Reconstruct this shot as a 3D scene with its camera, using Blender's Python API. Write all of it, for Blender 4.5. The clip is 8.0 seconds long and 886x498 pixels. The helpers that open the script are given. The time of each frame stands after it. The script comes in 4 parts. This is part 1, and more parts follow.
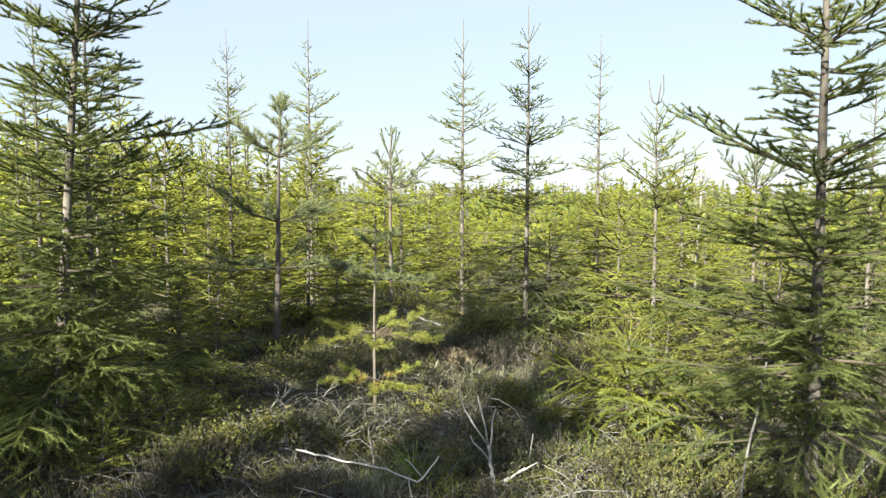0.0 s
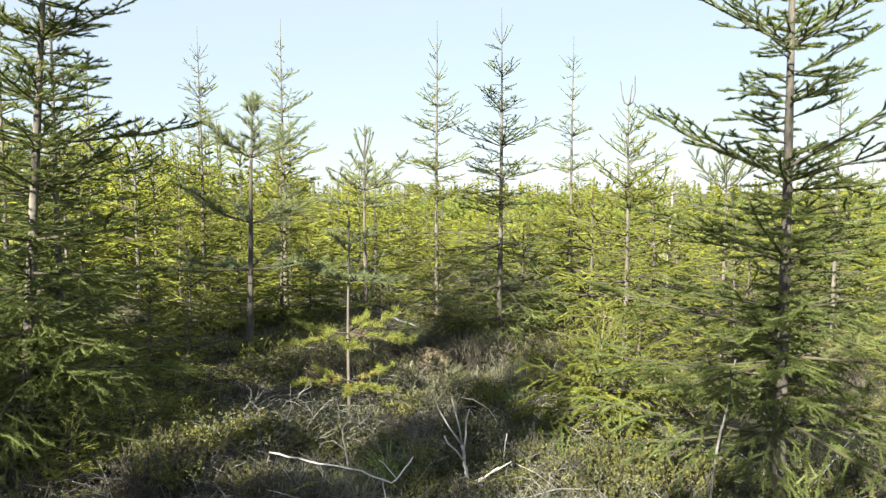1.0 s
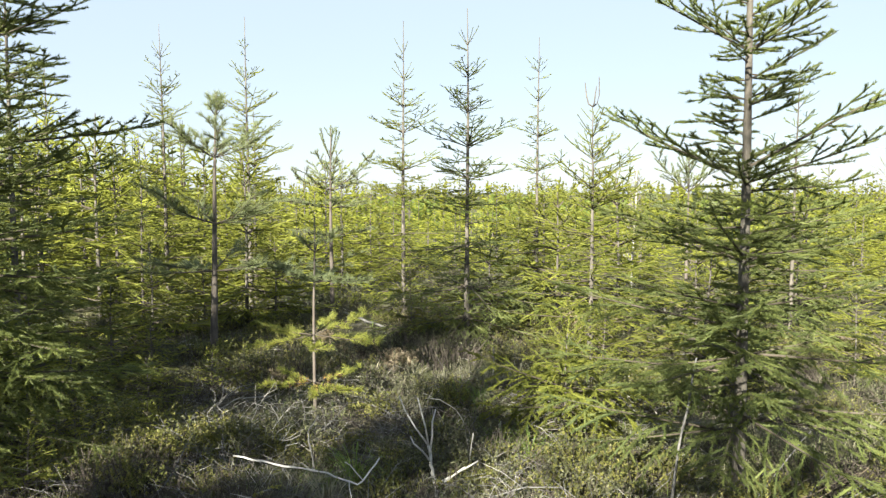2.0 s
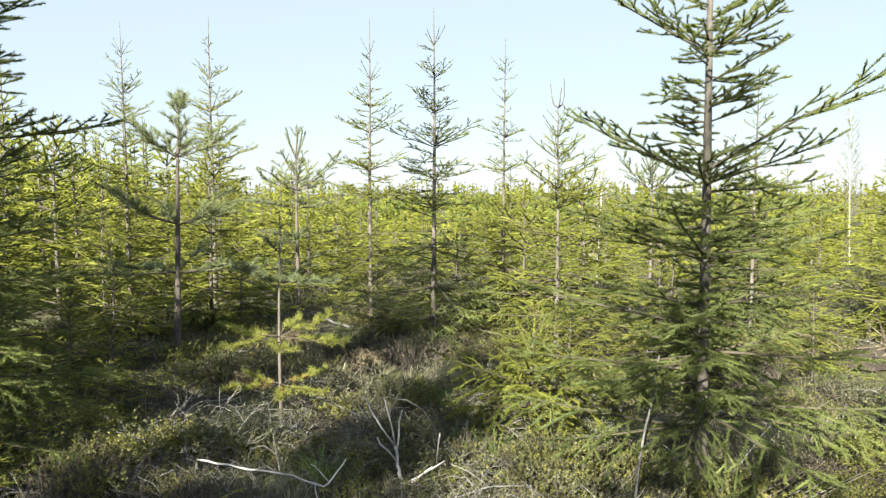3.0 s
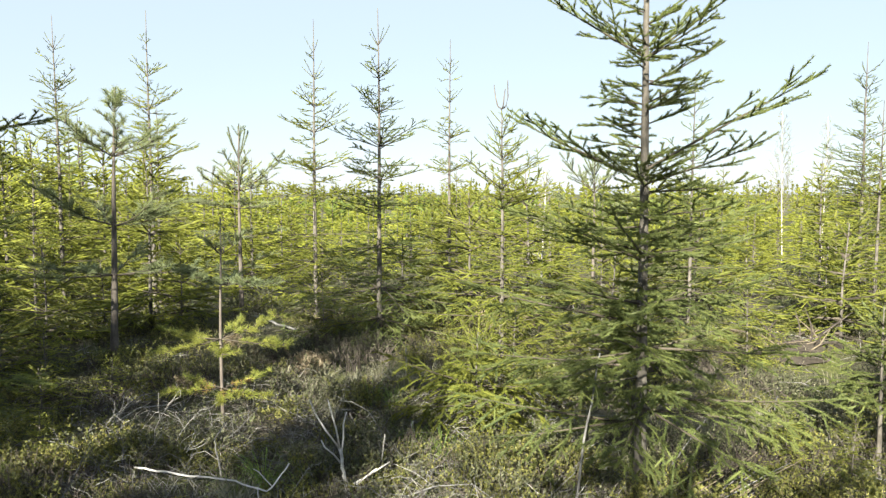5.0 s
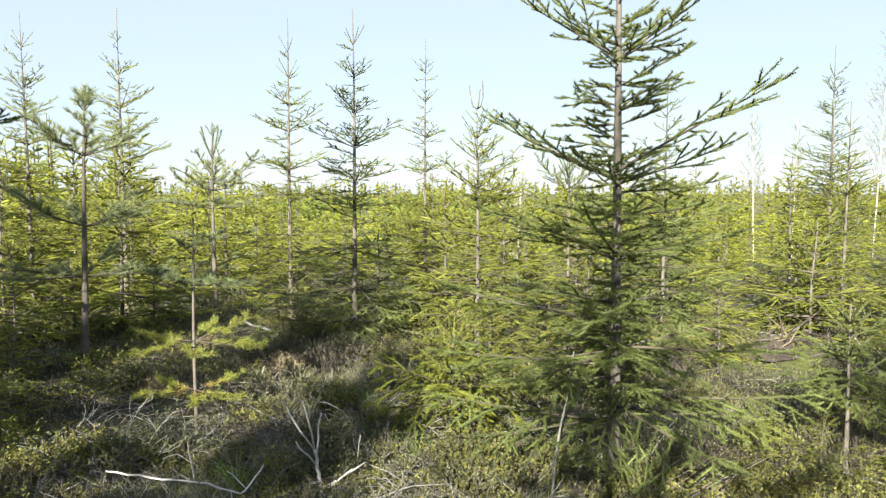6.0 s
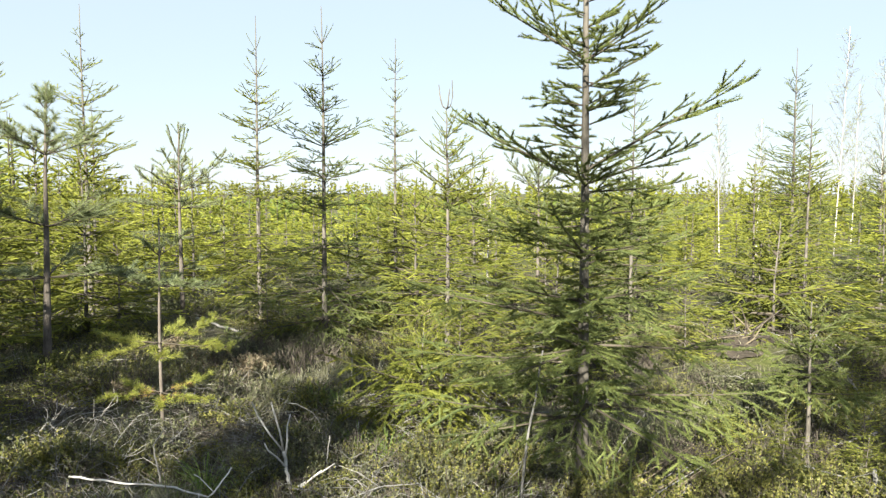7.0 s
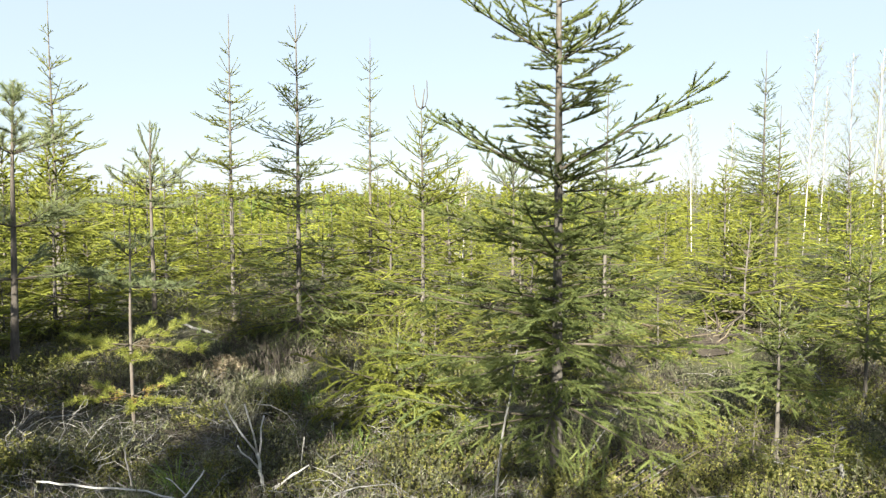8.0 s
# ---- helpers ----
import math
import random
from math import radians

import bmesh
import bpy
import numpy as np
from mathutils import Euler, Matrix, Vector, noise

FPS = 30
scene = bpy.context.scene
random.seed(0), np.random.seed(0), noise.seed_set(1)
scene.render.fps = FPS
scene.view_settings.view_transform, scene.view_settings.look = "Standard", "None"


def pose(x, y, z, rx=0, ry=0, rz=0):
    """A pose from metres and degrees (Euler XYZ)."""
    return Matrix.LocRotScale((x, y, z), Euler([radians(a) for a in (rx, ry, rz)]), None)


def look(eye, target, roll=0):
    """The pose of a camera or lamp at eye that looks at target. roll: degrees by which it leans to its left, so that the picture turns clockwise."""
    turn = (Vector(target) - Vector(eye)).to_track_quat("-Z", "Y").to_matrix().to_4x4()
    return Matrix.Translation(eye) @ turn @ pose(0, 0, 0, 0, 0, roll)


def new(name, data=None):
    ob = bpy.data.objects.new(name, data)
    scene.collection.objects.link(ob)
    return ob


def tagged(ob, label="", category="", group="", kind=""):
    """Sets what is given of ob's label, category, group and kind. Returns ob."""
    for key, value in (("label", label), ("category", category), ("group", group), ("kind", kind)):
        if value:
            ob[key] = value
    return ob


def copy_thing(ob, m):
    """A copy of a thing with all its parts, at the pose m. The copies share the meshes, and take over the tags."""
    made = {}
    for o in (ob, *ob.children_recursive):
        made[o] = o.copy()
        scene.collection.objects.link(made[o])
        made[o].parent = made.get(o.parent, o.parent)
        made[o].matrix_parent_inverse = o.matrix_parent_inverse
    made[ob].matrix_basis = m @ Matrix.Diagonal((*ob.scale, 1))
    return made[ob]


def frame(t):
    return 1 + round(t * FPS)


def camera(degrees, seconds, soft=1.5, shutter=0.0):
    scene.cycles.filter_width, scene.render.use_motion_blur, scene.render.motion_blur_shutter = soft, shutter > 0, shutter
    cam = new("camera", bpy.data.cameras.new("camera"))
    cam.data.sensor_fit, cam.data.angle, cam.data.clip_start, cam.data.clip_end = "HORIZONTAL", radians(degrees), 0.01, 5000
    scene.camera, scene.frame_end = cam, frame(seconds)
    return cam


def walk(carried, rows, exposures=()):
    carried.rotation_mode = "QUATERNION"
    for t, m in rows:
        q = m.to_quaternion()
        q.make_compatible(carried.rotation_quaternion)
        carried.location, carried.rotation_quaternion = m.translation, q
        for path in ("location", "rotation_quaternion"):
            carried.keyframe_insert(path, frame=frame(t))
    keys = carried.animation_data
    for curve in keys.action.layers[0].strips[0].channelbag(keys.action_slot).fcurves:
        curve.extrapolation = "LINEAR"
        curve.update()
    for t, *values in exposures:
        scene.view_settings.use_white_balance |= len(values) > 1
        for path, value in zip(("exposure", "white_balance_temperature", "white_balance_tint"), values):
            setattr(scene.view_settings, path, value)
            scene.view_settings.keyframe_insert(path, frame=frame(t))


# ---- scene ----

# ---- the camera and its way: a hand-held turn to the right, at eye height ----
cam = camera(63.4, 8.0, soft=1.35)
PATH = [
    (0.0, 0.000, 0.000, 1.700, 0.00, -4.46, 0.00),
    (0.5, 0.006, -0.001, 1.701, -1.08, -4.45, 0.05),
    (1.0, 0.011, -0.002, 1.702, -1.99, -4.45, 0.07),
    (1.5, 0.016, -0.004, 1.704, -3.23, -4.45, 0.06),
    (3.0, 0.031, -0.008, 1.706, -7.15, -4.44, 0.02),
    (3.5, 0.036, -0.010, 1.707, -8.31, -4.43, 0.03),
    (4.0, 0.041, -0.012, 1.708, -9.45, -4.43, 0.02),
    (4.5, 0.045, -0.014, 1.708, -10.47, -4.43, 0.01),
    (6.0, 0.058, -0.020, 1.709, -13.25, -4.44, 0.02),
    (6.5, 0.061, -0.022, 1.710, -14.42, -4.48, 0.02),
    (7.0, 0.065, -0.024, 1.710, -15.59, -4.47, 0.00),
    (7.5, 0.069, -0.027, 1.710, -16.60, -4.47, -0.02),
    (8.0, 0.072, -0.029, 1.710, -17.52, -4.47, 0.00),
]
walk(cam, [(t, pose(x, y, z, 90 + pitch, roll, yaw)) for t, x, y, z, yaw, pitch, roll in PATH])

# ---- sky, sun, exposure ----
SUN_FROM = Vector((-0.42, -0.80, 0.46)).normalized()
SUN_HEIGHT = math.asin(SUN_FROM.z)
world = bpy.data.worlds.new("sky")
scene.world = world
world.use_nodes = True
wn = world.node_tree
sky = wn.nodes.new("ShaderNodeTexSky")
sky.sky_type, sky.sun_disc = "NISHITA", False
sky.sun_elevation, sky.sun_rotation = SUN_HEIGHT, math.atan2(SUN_FROM.x, SUN_FROM.y)
sky.air_density, sky.dust_density, sky.ozone_density = 1.0, 0.4, 1.0
haze = wn.nodes.new("ShaderNodeMix")  # thin even haze over the clear sky
haze.data_type = "RGBA"
haze.inputs[0].default_value = 0.8
haze.inputs[7].default_value = (3.5, 4.1, 4.75, 1)
wn.links.new(sky.outputs["Color"], haze.inputs[6])
wn.links.new(haze.outputs[2], wn.nodes["Background"].inputs["Color"])
wn.nodes["Background"].inputs["Strength"].default_value = 0.0425
sun = new("sun", bpy.data.lights.new("sun", "SUN"))
sun.data.energy, sun.data.angle, sun.data.color = 5.0, radians(0.53), (1.0, 0.94, 0.77)
sun.matrix_world = look(SUN_FROM * 50, (0, 0, 0))
scene.view_settings.exposure = 2.37

rng = np.random.default_rng(7)


# ---- materials ----
def nodes_of(name):
    m = bpy.data.materials.new(name)
    m.use_nodes = True
    nt = m.node_tree
    return m, nt, nt.nodes["Principled BSDF"], nt.nodes["Material Output"]


def ramp(nt, fac, stops):
    r = nt.nodes.new("ShaderNodeValToRGB")
    e = r.color_ramp.elements
    while len(e) < len(stops):
        e.new(0.5)
    for k, (p, c) in enumerate(stops):
        e[k].position, e[k].color = p, (*c, 1)
    nt.links.new(fac, r.inputs["Fac"])
    return r.outputs["Color"]


def noise_of(nt, scale, detail=4.0, rough=0.6, vector=None, stretch=None):
    n = nt.nodes.new("ShaderNodeTexNoise")
    n.inputs["Scale"].default_value, n.inputs["Detail"].default_value, n.inputs["Roughness"].default_value = scale, detail, rough
    if vector is None:
        vector = nt.nodes.new("ShaderNodeTexCoord").outputs["Object"]
    if stretch:
        mp = nt.nodes.new("ShaderNodeMapping")
        mp.inputs["Scale"].default_value = stretch
        nt.links.new(vector, mp.inputs["Vector"])
        vector = mp.outputs["Vector"]
    nt.links.new(vector, n.inputs["Vector"])
    return n.outputs["Fac"]


def mixed(nt, fac, a, b, mode="MIX"):
    mx = nt.nodes.new("ShaderNodeMix")
    mx.data_type, mx.blend_type = "RGBA", mode
    for sock, val in ((mx.inputs[0], fac), (mx.inputs[6], a), (mx.inputs[7], b)):
        if isinstance(val, (int, float)):
            sock.default_value = val
        elif isinstance(val, tuple):
            sock.default_value = (*val, 1)
        else:
            nt.links.new(val, sock)
    return mx.outputs[2]


def bump_in(nt, bsdf, height, strength, dist):
    b = nt.nodes.new("ShaderNodeBump")
    b.inputs["Strength"].default_value, b.inputs["Distance"].default_value = strength, dist
    nt.links.new(height, b.inputs["Height"])
    nt.links.new(b.outputs["Normal"], bsdf.inputs["Normal"])


def foliage(name, dark, mid, light, patchy=1.2, through_light=0.48, rough=0.55, tint=0.25, spec=0.3):
    """Leaves or needles: each one differs a little, whole sprays differ, each plant differs."""
    m, nt, p, out = nodes_of(name)
    geo = nt.nodes.new("ShaderNodeNewGeometry")
    col = ramp(nt, geo.outputs["Random Per Island"], [(0.0, dark), (0.5, mid), (1.0, light)])
    blot = noise_of(nt, patchy, 3.0, 0.6)
    col = mixed(nt, ramp(nt, blot, [(0.35, (0, 0, 0)), (0.7, (0.55, 0.55, 0.55))]), col, light)
    info = nt.nodes.new("ShaderNodeObjectInfo")
    hue = nt.nodes.new("ShaderNodeHueSaturation")
    mr = nt.nodes.new("ShaderNodeMapRange")
    mr.inputs["To Min"].default_value, mr.inputs["To Max"].default_value = 1 - tint, 1 + tint
    nt.links.new(info.outputs["Random"], mr.inputs["Value"])
    nt.links.new(mr.outputs["Result"], hue.inputs["Value"])
    nt.links.new(col, hue.inputs["Color"])
    col = hue.outputs["Color"]
    nt.links.new(col, p.inputs["Base Color"])
    p.inputs["Roughness"].default_value = rough
    p.inputs["Specular IOR Level"].default_value = spec
    tr = nt.nodes.new("ShaderNodeBsdfTranslucent")
    nt.links.new(mixed(nt, 1.0, col, (1.0, 0.95, 0.45), "MULTIPLY"), tr.inputs["Color"])
    mx = nt.nodes.new("ShaderNodeMixShader")
    mx.inputs[0].default_value = through_light
    nt.links.new(p.outputs[0], mx.inputs[1])
    nt.links.new(tr.outputs[0], mx.inputs[2])
    nt.links.new(mx.outputs[0], out.inputs["Surface"])
    return m


def bark(name, a, b, c, scale=22.0, stretch=(1, 1, 0.35), strength=0.7):
    m, nt, p, out = nodes_of(name)
    n1 = noise_of(nt, scale, 6.0, 0.7, stretch=stretch)
    n2 = noise_of(nt, scale * 0.16, 3.0, 0.5)
    col = ramp(nt, n1, [(0.3, a), (0.55, b), (0.75, c)])
    col = mixed(nt, ramp(nt, n2, [(0.45, (0, 0, 0)), (0.65, (0.5, 0.5, 0.5))]), col, c)
    nt.links.new(col, p.inputs["Base Color"])
    p.inputs["Roughness"].default_value = 0.9
    p.inputs["Specular IOR Level"].default_value = 0.2
    bump_in(nt, p, n1, strength, 0.006)
    return m


def birch_bark():
    m, nt, p, out = nodes_of("birch bark")
    bands = noise_of(nt, 9.0, 4.0, 0.7, stretch=(0.6, 0.6, 5.0))
    col = ramp(nt, bands, [(0.36, (0.05, 0.045, 0.04)), (0.44, (0.36, 0.34, 0.31)), (0.7, (0.5, 0.475, 0.44))])
    nt.links.new(col, p.inputs["Base Color"])
    p.inputs["Roughness"].default_value = 0.7
    bump_in(nt, p, bands, 0.3, 0.003)
    return m


def ground_material():
    m, nt, p, out = nodes_of("forest floor")
    n1 = noise_of(nt, 1.1, 5.0, 0.65)
    n2 = noise_of(nt, 14.0, 6.0, 0.75)
    n3 = noise_of(nt, 90.0, 3.0, 0.7)
    moss = ramp(nt, n2, [(0.3, (0.03, 0.04, 0.012)), (0.6, (0.09, 0.10, 0.03)), (0.8, (0.16, 0.15, 0.06))])
    litter = ramp(nt, n2, [(0.3, (0.026, 0.024, 0.017)), (0.55, (0.07, 0.064, 0.044)), (0.78, (0.15, 0.138, 0.10))])
    col = mixed(nt, ramp(nt, n1, [(0.42, (0, 0, 0)), (0.6, (1, 1, 1))]), litter, moss)
    col = mixed(nt, ramp(nt, n3, [(0.58, (0, 0, 0)), (0.78, (0.4, 0.4, 0.4))]), col, (0.24, 0.21, 0.15))
    nt.links.new(col, p.inputs["Base Color"])
    p.inputs["Roughness"].default_value = 0.95
    p.inputs["Specular IOR Level"].default_value = 0.15
    bump_in(nt, p, n2, 1.0, 0.03)
    return m


# M_NEEDLE has shade's blue in its colour, the two after it the sun's yellow
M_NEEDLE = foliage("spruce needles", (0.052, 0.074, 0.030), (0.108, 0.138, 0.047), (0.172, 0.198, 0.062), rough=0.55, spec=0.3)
M_NEEDLE_SUN = foliage("sunlit spruce needles", (0.062, 0.086, 0.021), (0.145, 0.170, 0.034), (0.225, 0.235, 0.048), rough=0.6, spec=0.2)
# the sunlit stand: sun's yellow and brightness put into the needle colour
M_NEEDLE_YOUNG_SUN = foliage("young spruce needles with sunlit yellow in the colour", (0.080, 0.104, 0.018), (0.185, 0.210, 0.034), (0.270, 0.288, 0.050), 0.8, 0.48, rough=0.6, tint=0.3, spec=0.2)
M_PINE = foliage("pine needles", (0.075, 0.10, 0.055), (0.135, 0.168, 0.085), (0.195, 0.222, 0.11), 1.5, 0.3, tint=0.12)
M_PINE_OLD = foliage("yellowed pine needles", (0.09, 0.12, 0.025), (0.16, 0.185, 0.035), (0.23, 0.235, 0.05), 3.0, 0.3, tint=0.1)
M_RUST = foliage("dead pine needles", (0.12, 0.065, 0.02), (0.21, 0.125, 0.04), (0.28, 0.18, 0.06), 3.0, 0.2, tint=0.1)
M_BUD = foliage("new birch leaves", (0.13, 0.17, 0.03), (0.22, 0.27, 0.05), (0.30, 0.33, 0.07), 2.0, 0.4)
M_FRESH = foliage("fresh green leaves of a far thicket", (0.07, 0.11, 0.02), (0.115, 0.165, 0.03), (0.17, 0.215, 0.045), 0.3, 0.4)
M_SHRUB = foliage("bilberry leaves", (0.026, 0.038, 0.010), (0.078, 0.092, 0.024), (0.20, 0.19, 0.060), 5.0, 0.35)
M_HEATH = foliage("heather sprigs", (0.018, 0.021, 0.012), (0.046, 0.052, 0.028), (0.115, 0.120, 0.066), 5.0, 0.2)
M_STRAW = foliage("dry grass", (0.085, 0.083, 0.055), (0.165, 0.16, 0.113), (0.28, 0.272, 0.20), 3.0, 0.3, 0.7)
M_GRASS = foliage("green grass", (0.05, 0.085, 0.016), (0.09, 0.15, 0.03), (0.16, 0.21, 0.05), 3.0, 0.35)
M_FERN = foliage("withered fern", (0.12, 0.095, 0.065), (0.20, 0.165, 0.115), (0.28, 0.235, 0.17), 4.0, 0.3)
M_BARK = bark("spruce bark", (0.034, 0.031, 0.027), (0.088, 0.080, 0.070), (0.180, 0.165, 0.146), 34.0)
M_BARK_PINE = bark("pine bark", (0.040, 0.034, 0.030), (0.092, 0.080, 0.070), (0.16, 0.143, 0.128))
M_TWIG = bark("twig bark", (0.026, 0.022, 0.017), (0.06, 0.051, 0.04), (0.105, 0.092, 0.074), 40.0)
M_DEAD = bark("weathered dead wood", (0.10, 0.096, 0.090), (0.20, 0.193, 0.184), (0.33, 0.32, 0.308), 30.0, (1, 1, 1), 0.4)
M_DEADDARK = bark("dark dead twigs", (0.050, 0.050, 0.049), (0.108, 0.107, 0.105), (0.196, 0.194, 0.191), 30.0, (1, 1, 1), 0.4)
M_STEM = bark("heather stems", (0.022, 0.018, 0.016), (0.055, 0.046, 0.04), (0.10, 0.087, 0.077), 30.0, (1, 1, 1), 0.4)
M_STALK = bark("dry tan stalks", (0.065, 0.053, 0.038), (0.125, 0.105, 0.075), (0.20, 0.17, 0.125), 30.0, (1, 1, 1), 0.3)
M_BLEACH = bark("bleached dead wood", (0.20, 0.194, 0.187), (0.36, 0.352, 0.34), (0.50, 0.49, 0.475), 30.0, (1, 1, 1), 0.4)
M_SOIL = bark("brown torn earth", (0.020, 0.017, 0.013), (0.045, 0.037, 0.029), (0.092, 0.077, 0.061), 26.0, (1, 1, 1), 1.0)
M_BIRCH = birch_bark()
M_GROUND = ground_material()


# ---- mesh helpers ----
def mesh_of(name, verts, tris, mats, which=None, smooth=False):
    me = bpy.data.meshes.new(name)
    verts, tris = np.asarray(verts, np.float32), np.asarray(tris, np.int32)
    me.vertices.add(len(verts))
    me.vertices.foreach_set("co", verts.ravel())
    me.loops.add(len(tris) * 3)
    me.loops.foreach_set("vertex_index", tris.ravel())
    me.polygons.add(len(tris))
    me.polygons.foreach_set("loop_start", np.arange(0, len(tris) * 3, 3, dtype=np.int32))
    me.polygons.foreach_set("use_smooth", np.full(len(tris), smooth))
    for mt in mats:
        me.materials.append(mt)
    if which is not None:
        me.polygons.foreach_set("material_index", np.asarray(which, np.int32))
    me.update(calc_edges=True)
    return me


def joined(pieces):
    vs, ts, off = [], [], 0
    for v, t in pieces:
        vs.append(v)
        ts.append(t + off)
        off += len(v)
    return np.concatenate(vs), np.concatenate(ts)


def tube(points, radii, sides=5, knobbly=0.0):
    """A tapered round stem along points."""
    p, r = np.asarray(points, float), np.asarray(radii, float)
    d = np.gradient(p, axis=0)
    d /= np.linalg.norm(d, axis=1)[:, None] + 1e-9
    ref = np.array([0.31, 0.17, 0.93]) if abs(d[0, 2]) < 0.8 else np.array([0.95, 0.3, 0.1])
    a = np.cross(d, ref)
    a /= np.linalg.norm(a, axis=1)[:, None] + 1e-9
    b = np.cross(d, a)
    th = np.arange(sides) * 2 * np.pi / sides
    rr = r[:, None] * (1 + knobbly * (rng.random((len(p), sides)) - 0.5))
    v = p[:, None] + rr[..., None] * (np.cos(th)[None, :, None] * a[:, None] + np.sin(th)[None, :, None] * b[:, None])
    k, j = np.meshgrid(np.arange(len(p) - 1), np.arange(sides), indexing="ij")
    i0, i1 = k * sides + j, k * sides + (j + 1) % sides
    t = np.concatenate([np.stack([i0, i1, i0 + sides], -1).reshape(-1, 3), np.stack([i1, i1 + sides, i0 + sides], -1).reshape(-1, 3)])
    v = np.concatenate([v.reshape(-1, 3), p[:1], p[-1:]])
    n = len(p) * sides
    js = np.arange(sides)
    caps = np.concatenate([np.stack([js * 0 + n, (js + 1) % sides, js], -1), np.stack([js * 0 + n + 1, n - sides + js, n - sides + (js + 1) % sides], -1)])
    return v, np.concatenate([t, caps])


def needles(seg, density, length, width, sweep=0.6, lift=0.3, start=0.0):
    """Needles all round the twigs in seg (rows of two ends)."""
    seg = np.asarray(seg, float).reshape(-1, 2, 3)
    d = seg[:, 1] - seg[:, 0]
    ln = np.linalg.norm(d, axis=1) + 1e-9
    n = max(4, int(ln.sum() * density))
    k = rng.choice(len(seg), n, p=ln / ln.sum())
    f = start + (1 - start) * rng.random(n)
    pos, ax = seg[k, 0] + d[k] * f[:, None], d[k] / ln[k][:, None]
    r = rng.normal(size=(n, 3))
    r -= (r * ax).sum(1)[:, None] * ax
    r /= np.linalg.norm(r, axis=1)[:, None] + 1e-9
    r[:, 2] += lift
    nd = ax * sweep + r * (0.9 + 0.2 * rng.random((n, 1)))
    nd /= np.linalg.norm(nd, axis=1)[:, None]
    w = np.cross(nd, rng.normal(size=(n, 3)))
    w *= (width * 0.5) / (np.linalg.norm(w, axis=1)[:, None] + 1e-9)
    tip = pos + nd * (length * (0.7 + 0.6 * rng.random((n, 1))))
    v = np.stack([pos - w, pos + w, tip], 1).reshape(-1, 3)
    return v, np.arange(n * 3).reshape(-1, 3)


def shoots(seg, r):
    """Three-sided spindles: the dense coat of needles close round each twig in seg."""
    seg = np.asarray(seg, float).reshape(-1, 2, 3)
    d = seg[:, 1] - seg[:, 0]
    ax = d / (np.linalg.norm(d, axis=1)[:, None] + 1e-9)
    a = np.cross(ax, rng.normal(size=ax.shape))
    a /= np.linalg.norm(a, axis=1)[:, None] + 1e-9
    b = np.cross(ax, a)
    n = len(seg)
    rr = r * (0.75 + 0.5 * rng.random((n, 1)))
    rows = []
    for f, w in ((0.0, 0.75), (0.6, 1.0)):
        for k in range(3):
            th = k * 2.0944 + f
            rows.append(seg[:, 0] + d * f + (a * math.cos(th) + b * math.sin(th)) * rr * w)
    rows.append(seg[:, 1] + ax * r)
    v = np.stack(rows, 1).reshape(-1, 3)
    faces = np.array(((0, 1, 3), (1, 4, 3), (1, 2, 4), (2, 5, 4), (2, 0, 5), (0, 3, 5), (3, 4, 6), (4, 5, 6), (5, 3, 6)))
    return v, (np.arange(n)[:, None, None] * 7 + faces).reshape(-1, 3)


def part(name, geo, mat, parent, label="", smooth=False):
    ob = new(name, mesh_of(name, geo[0], geo[1], [mat], smooth=smooth))
    ob.parent = parent
    return tagged(ob, label)


def two_part(name, wood, leaf, m_wood, m_leaf):
    """One mesh of fine wood and its leaves."""
    v, t = joined([wood, leaf])
    return mesh_of(name, v, t, [m_wood, m_leaf], np.repeat([0, 1], [len(wood[1]), len(leaf[1])]))


def thing(name, at, label, category, group="", kind=""):
    ob = new(name)
    ob.empty_display_size = 0.1
    ob.location = at
    return tagged(ob, label, category, group, kind)


def gz(x, y):
    """Height of the ground: hummocks, and a gentle fall into the distance."""
    far = np.hypot(x, y)
    bumps = 0.045 * np.sin(1.3 * x + 0.7) * np.sin(1.1 * y + 0.4) + 0.03 * np.sin(2.9 * x + 1.7 * y) + 0.018 * np.sin(5.3 * x - 4.1 * y + 1.0)
    fall = -0.03 * np.clip(far - 11, 0, 45) * 1.2 + 0.022 * np.clip(-x - 4, 0, 30) * np.clip((far - 9) / 10, 0, 1)
    return bumps * np.clip(1.4 - far / 60, 0.2, 1) + fall


def on_ground(x, y, sink=0.02):
    return (x, y, float(gz(x, y)) - sink)


# ---- trees ----
def limb_line(base, az, rise, length, sag, tip_up, n=7):
    s = np.linspace(0, 1, n)
    h = length * s * math.cos(rise)
    z = length * (math.sin(rise) * s - sag * s ** 2 + tip_up * s ** 3)
    side = 0.03 * length * np.sin(s * 3 + rng.random() * 6) * s
    return np.stack([base[0] + h * math.cos(az) - side * math.sin(az), base[1] + h * math.sin(az) + side * math.cos(az), base[2] + z], 1)


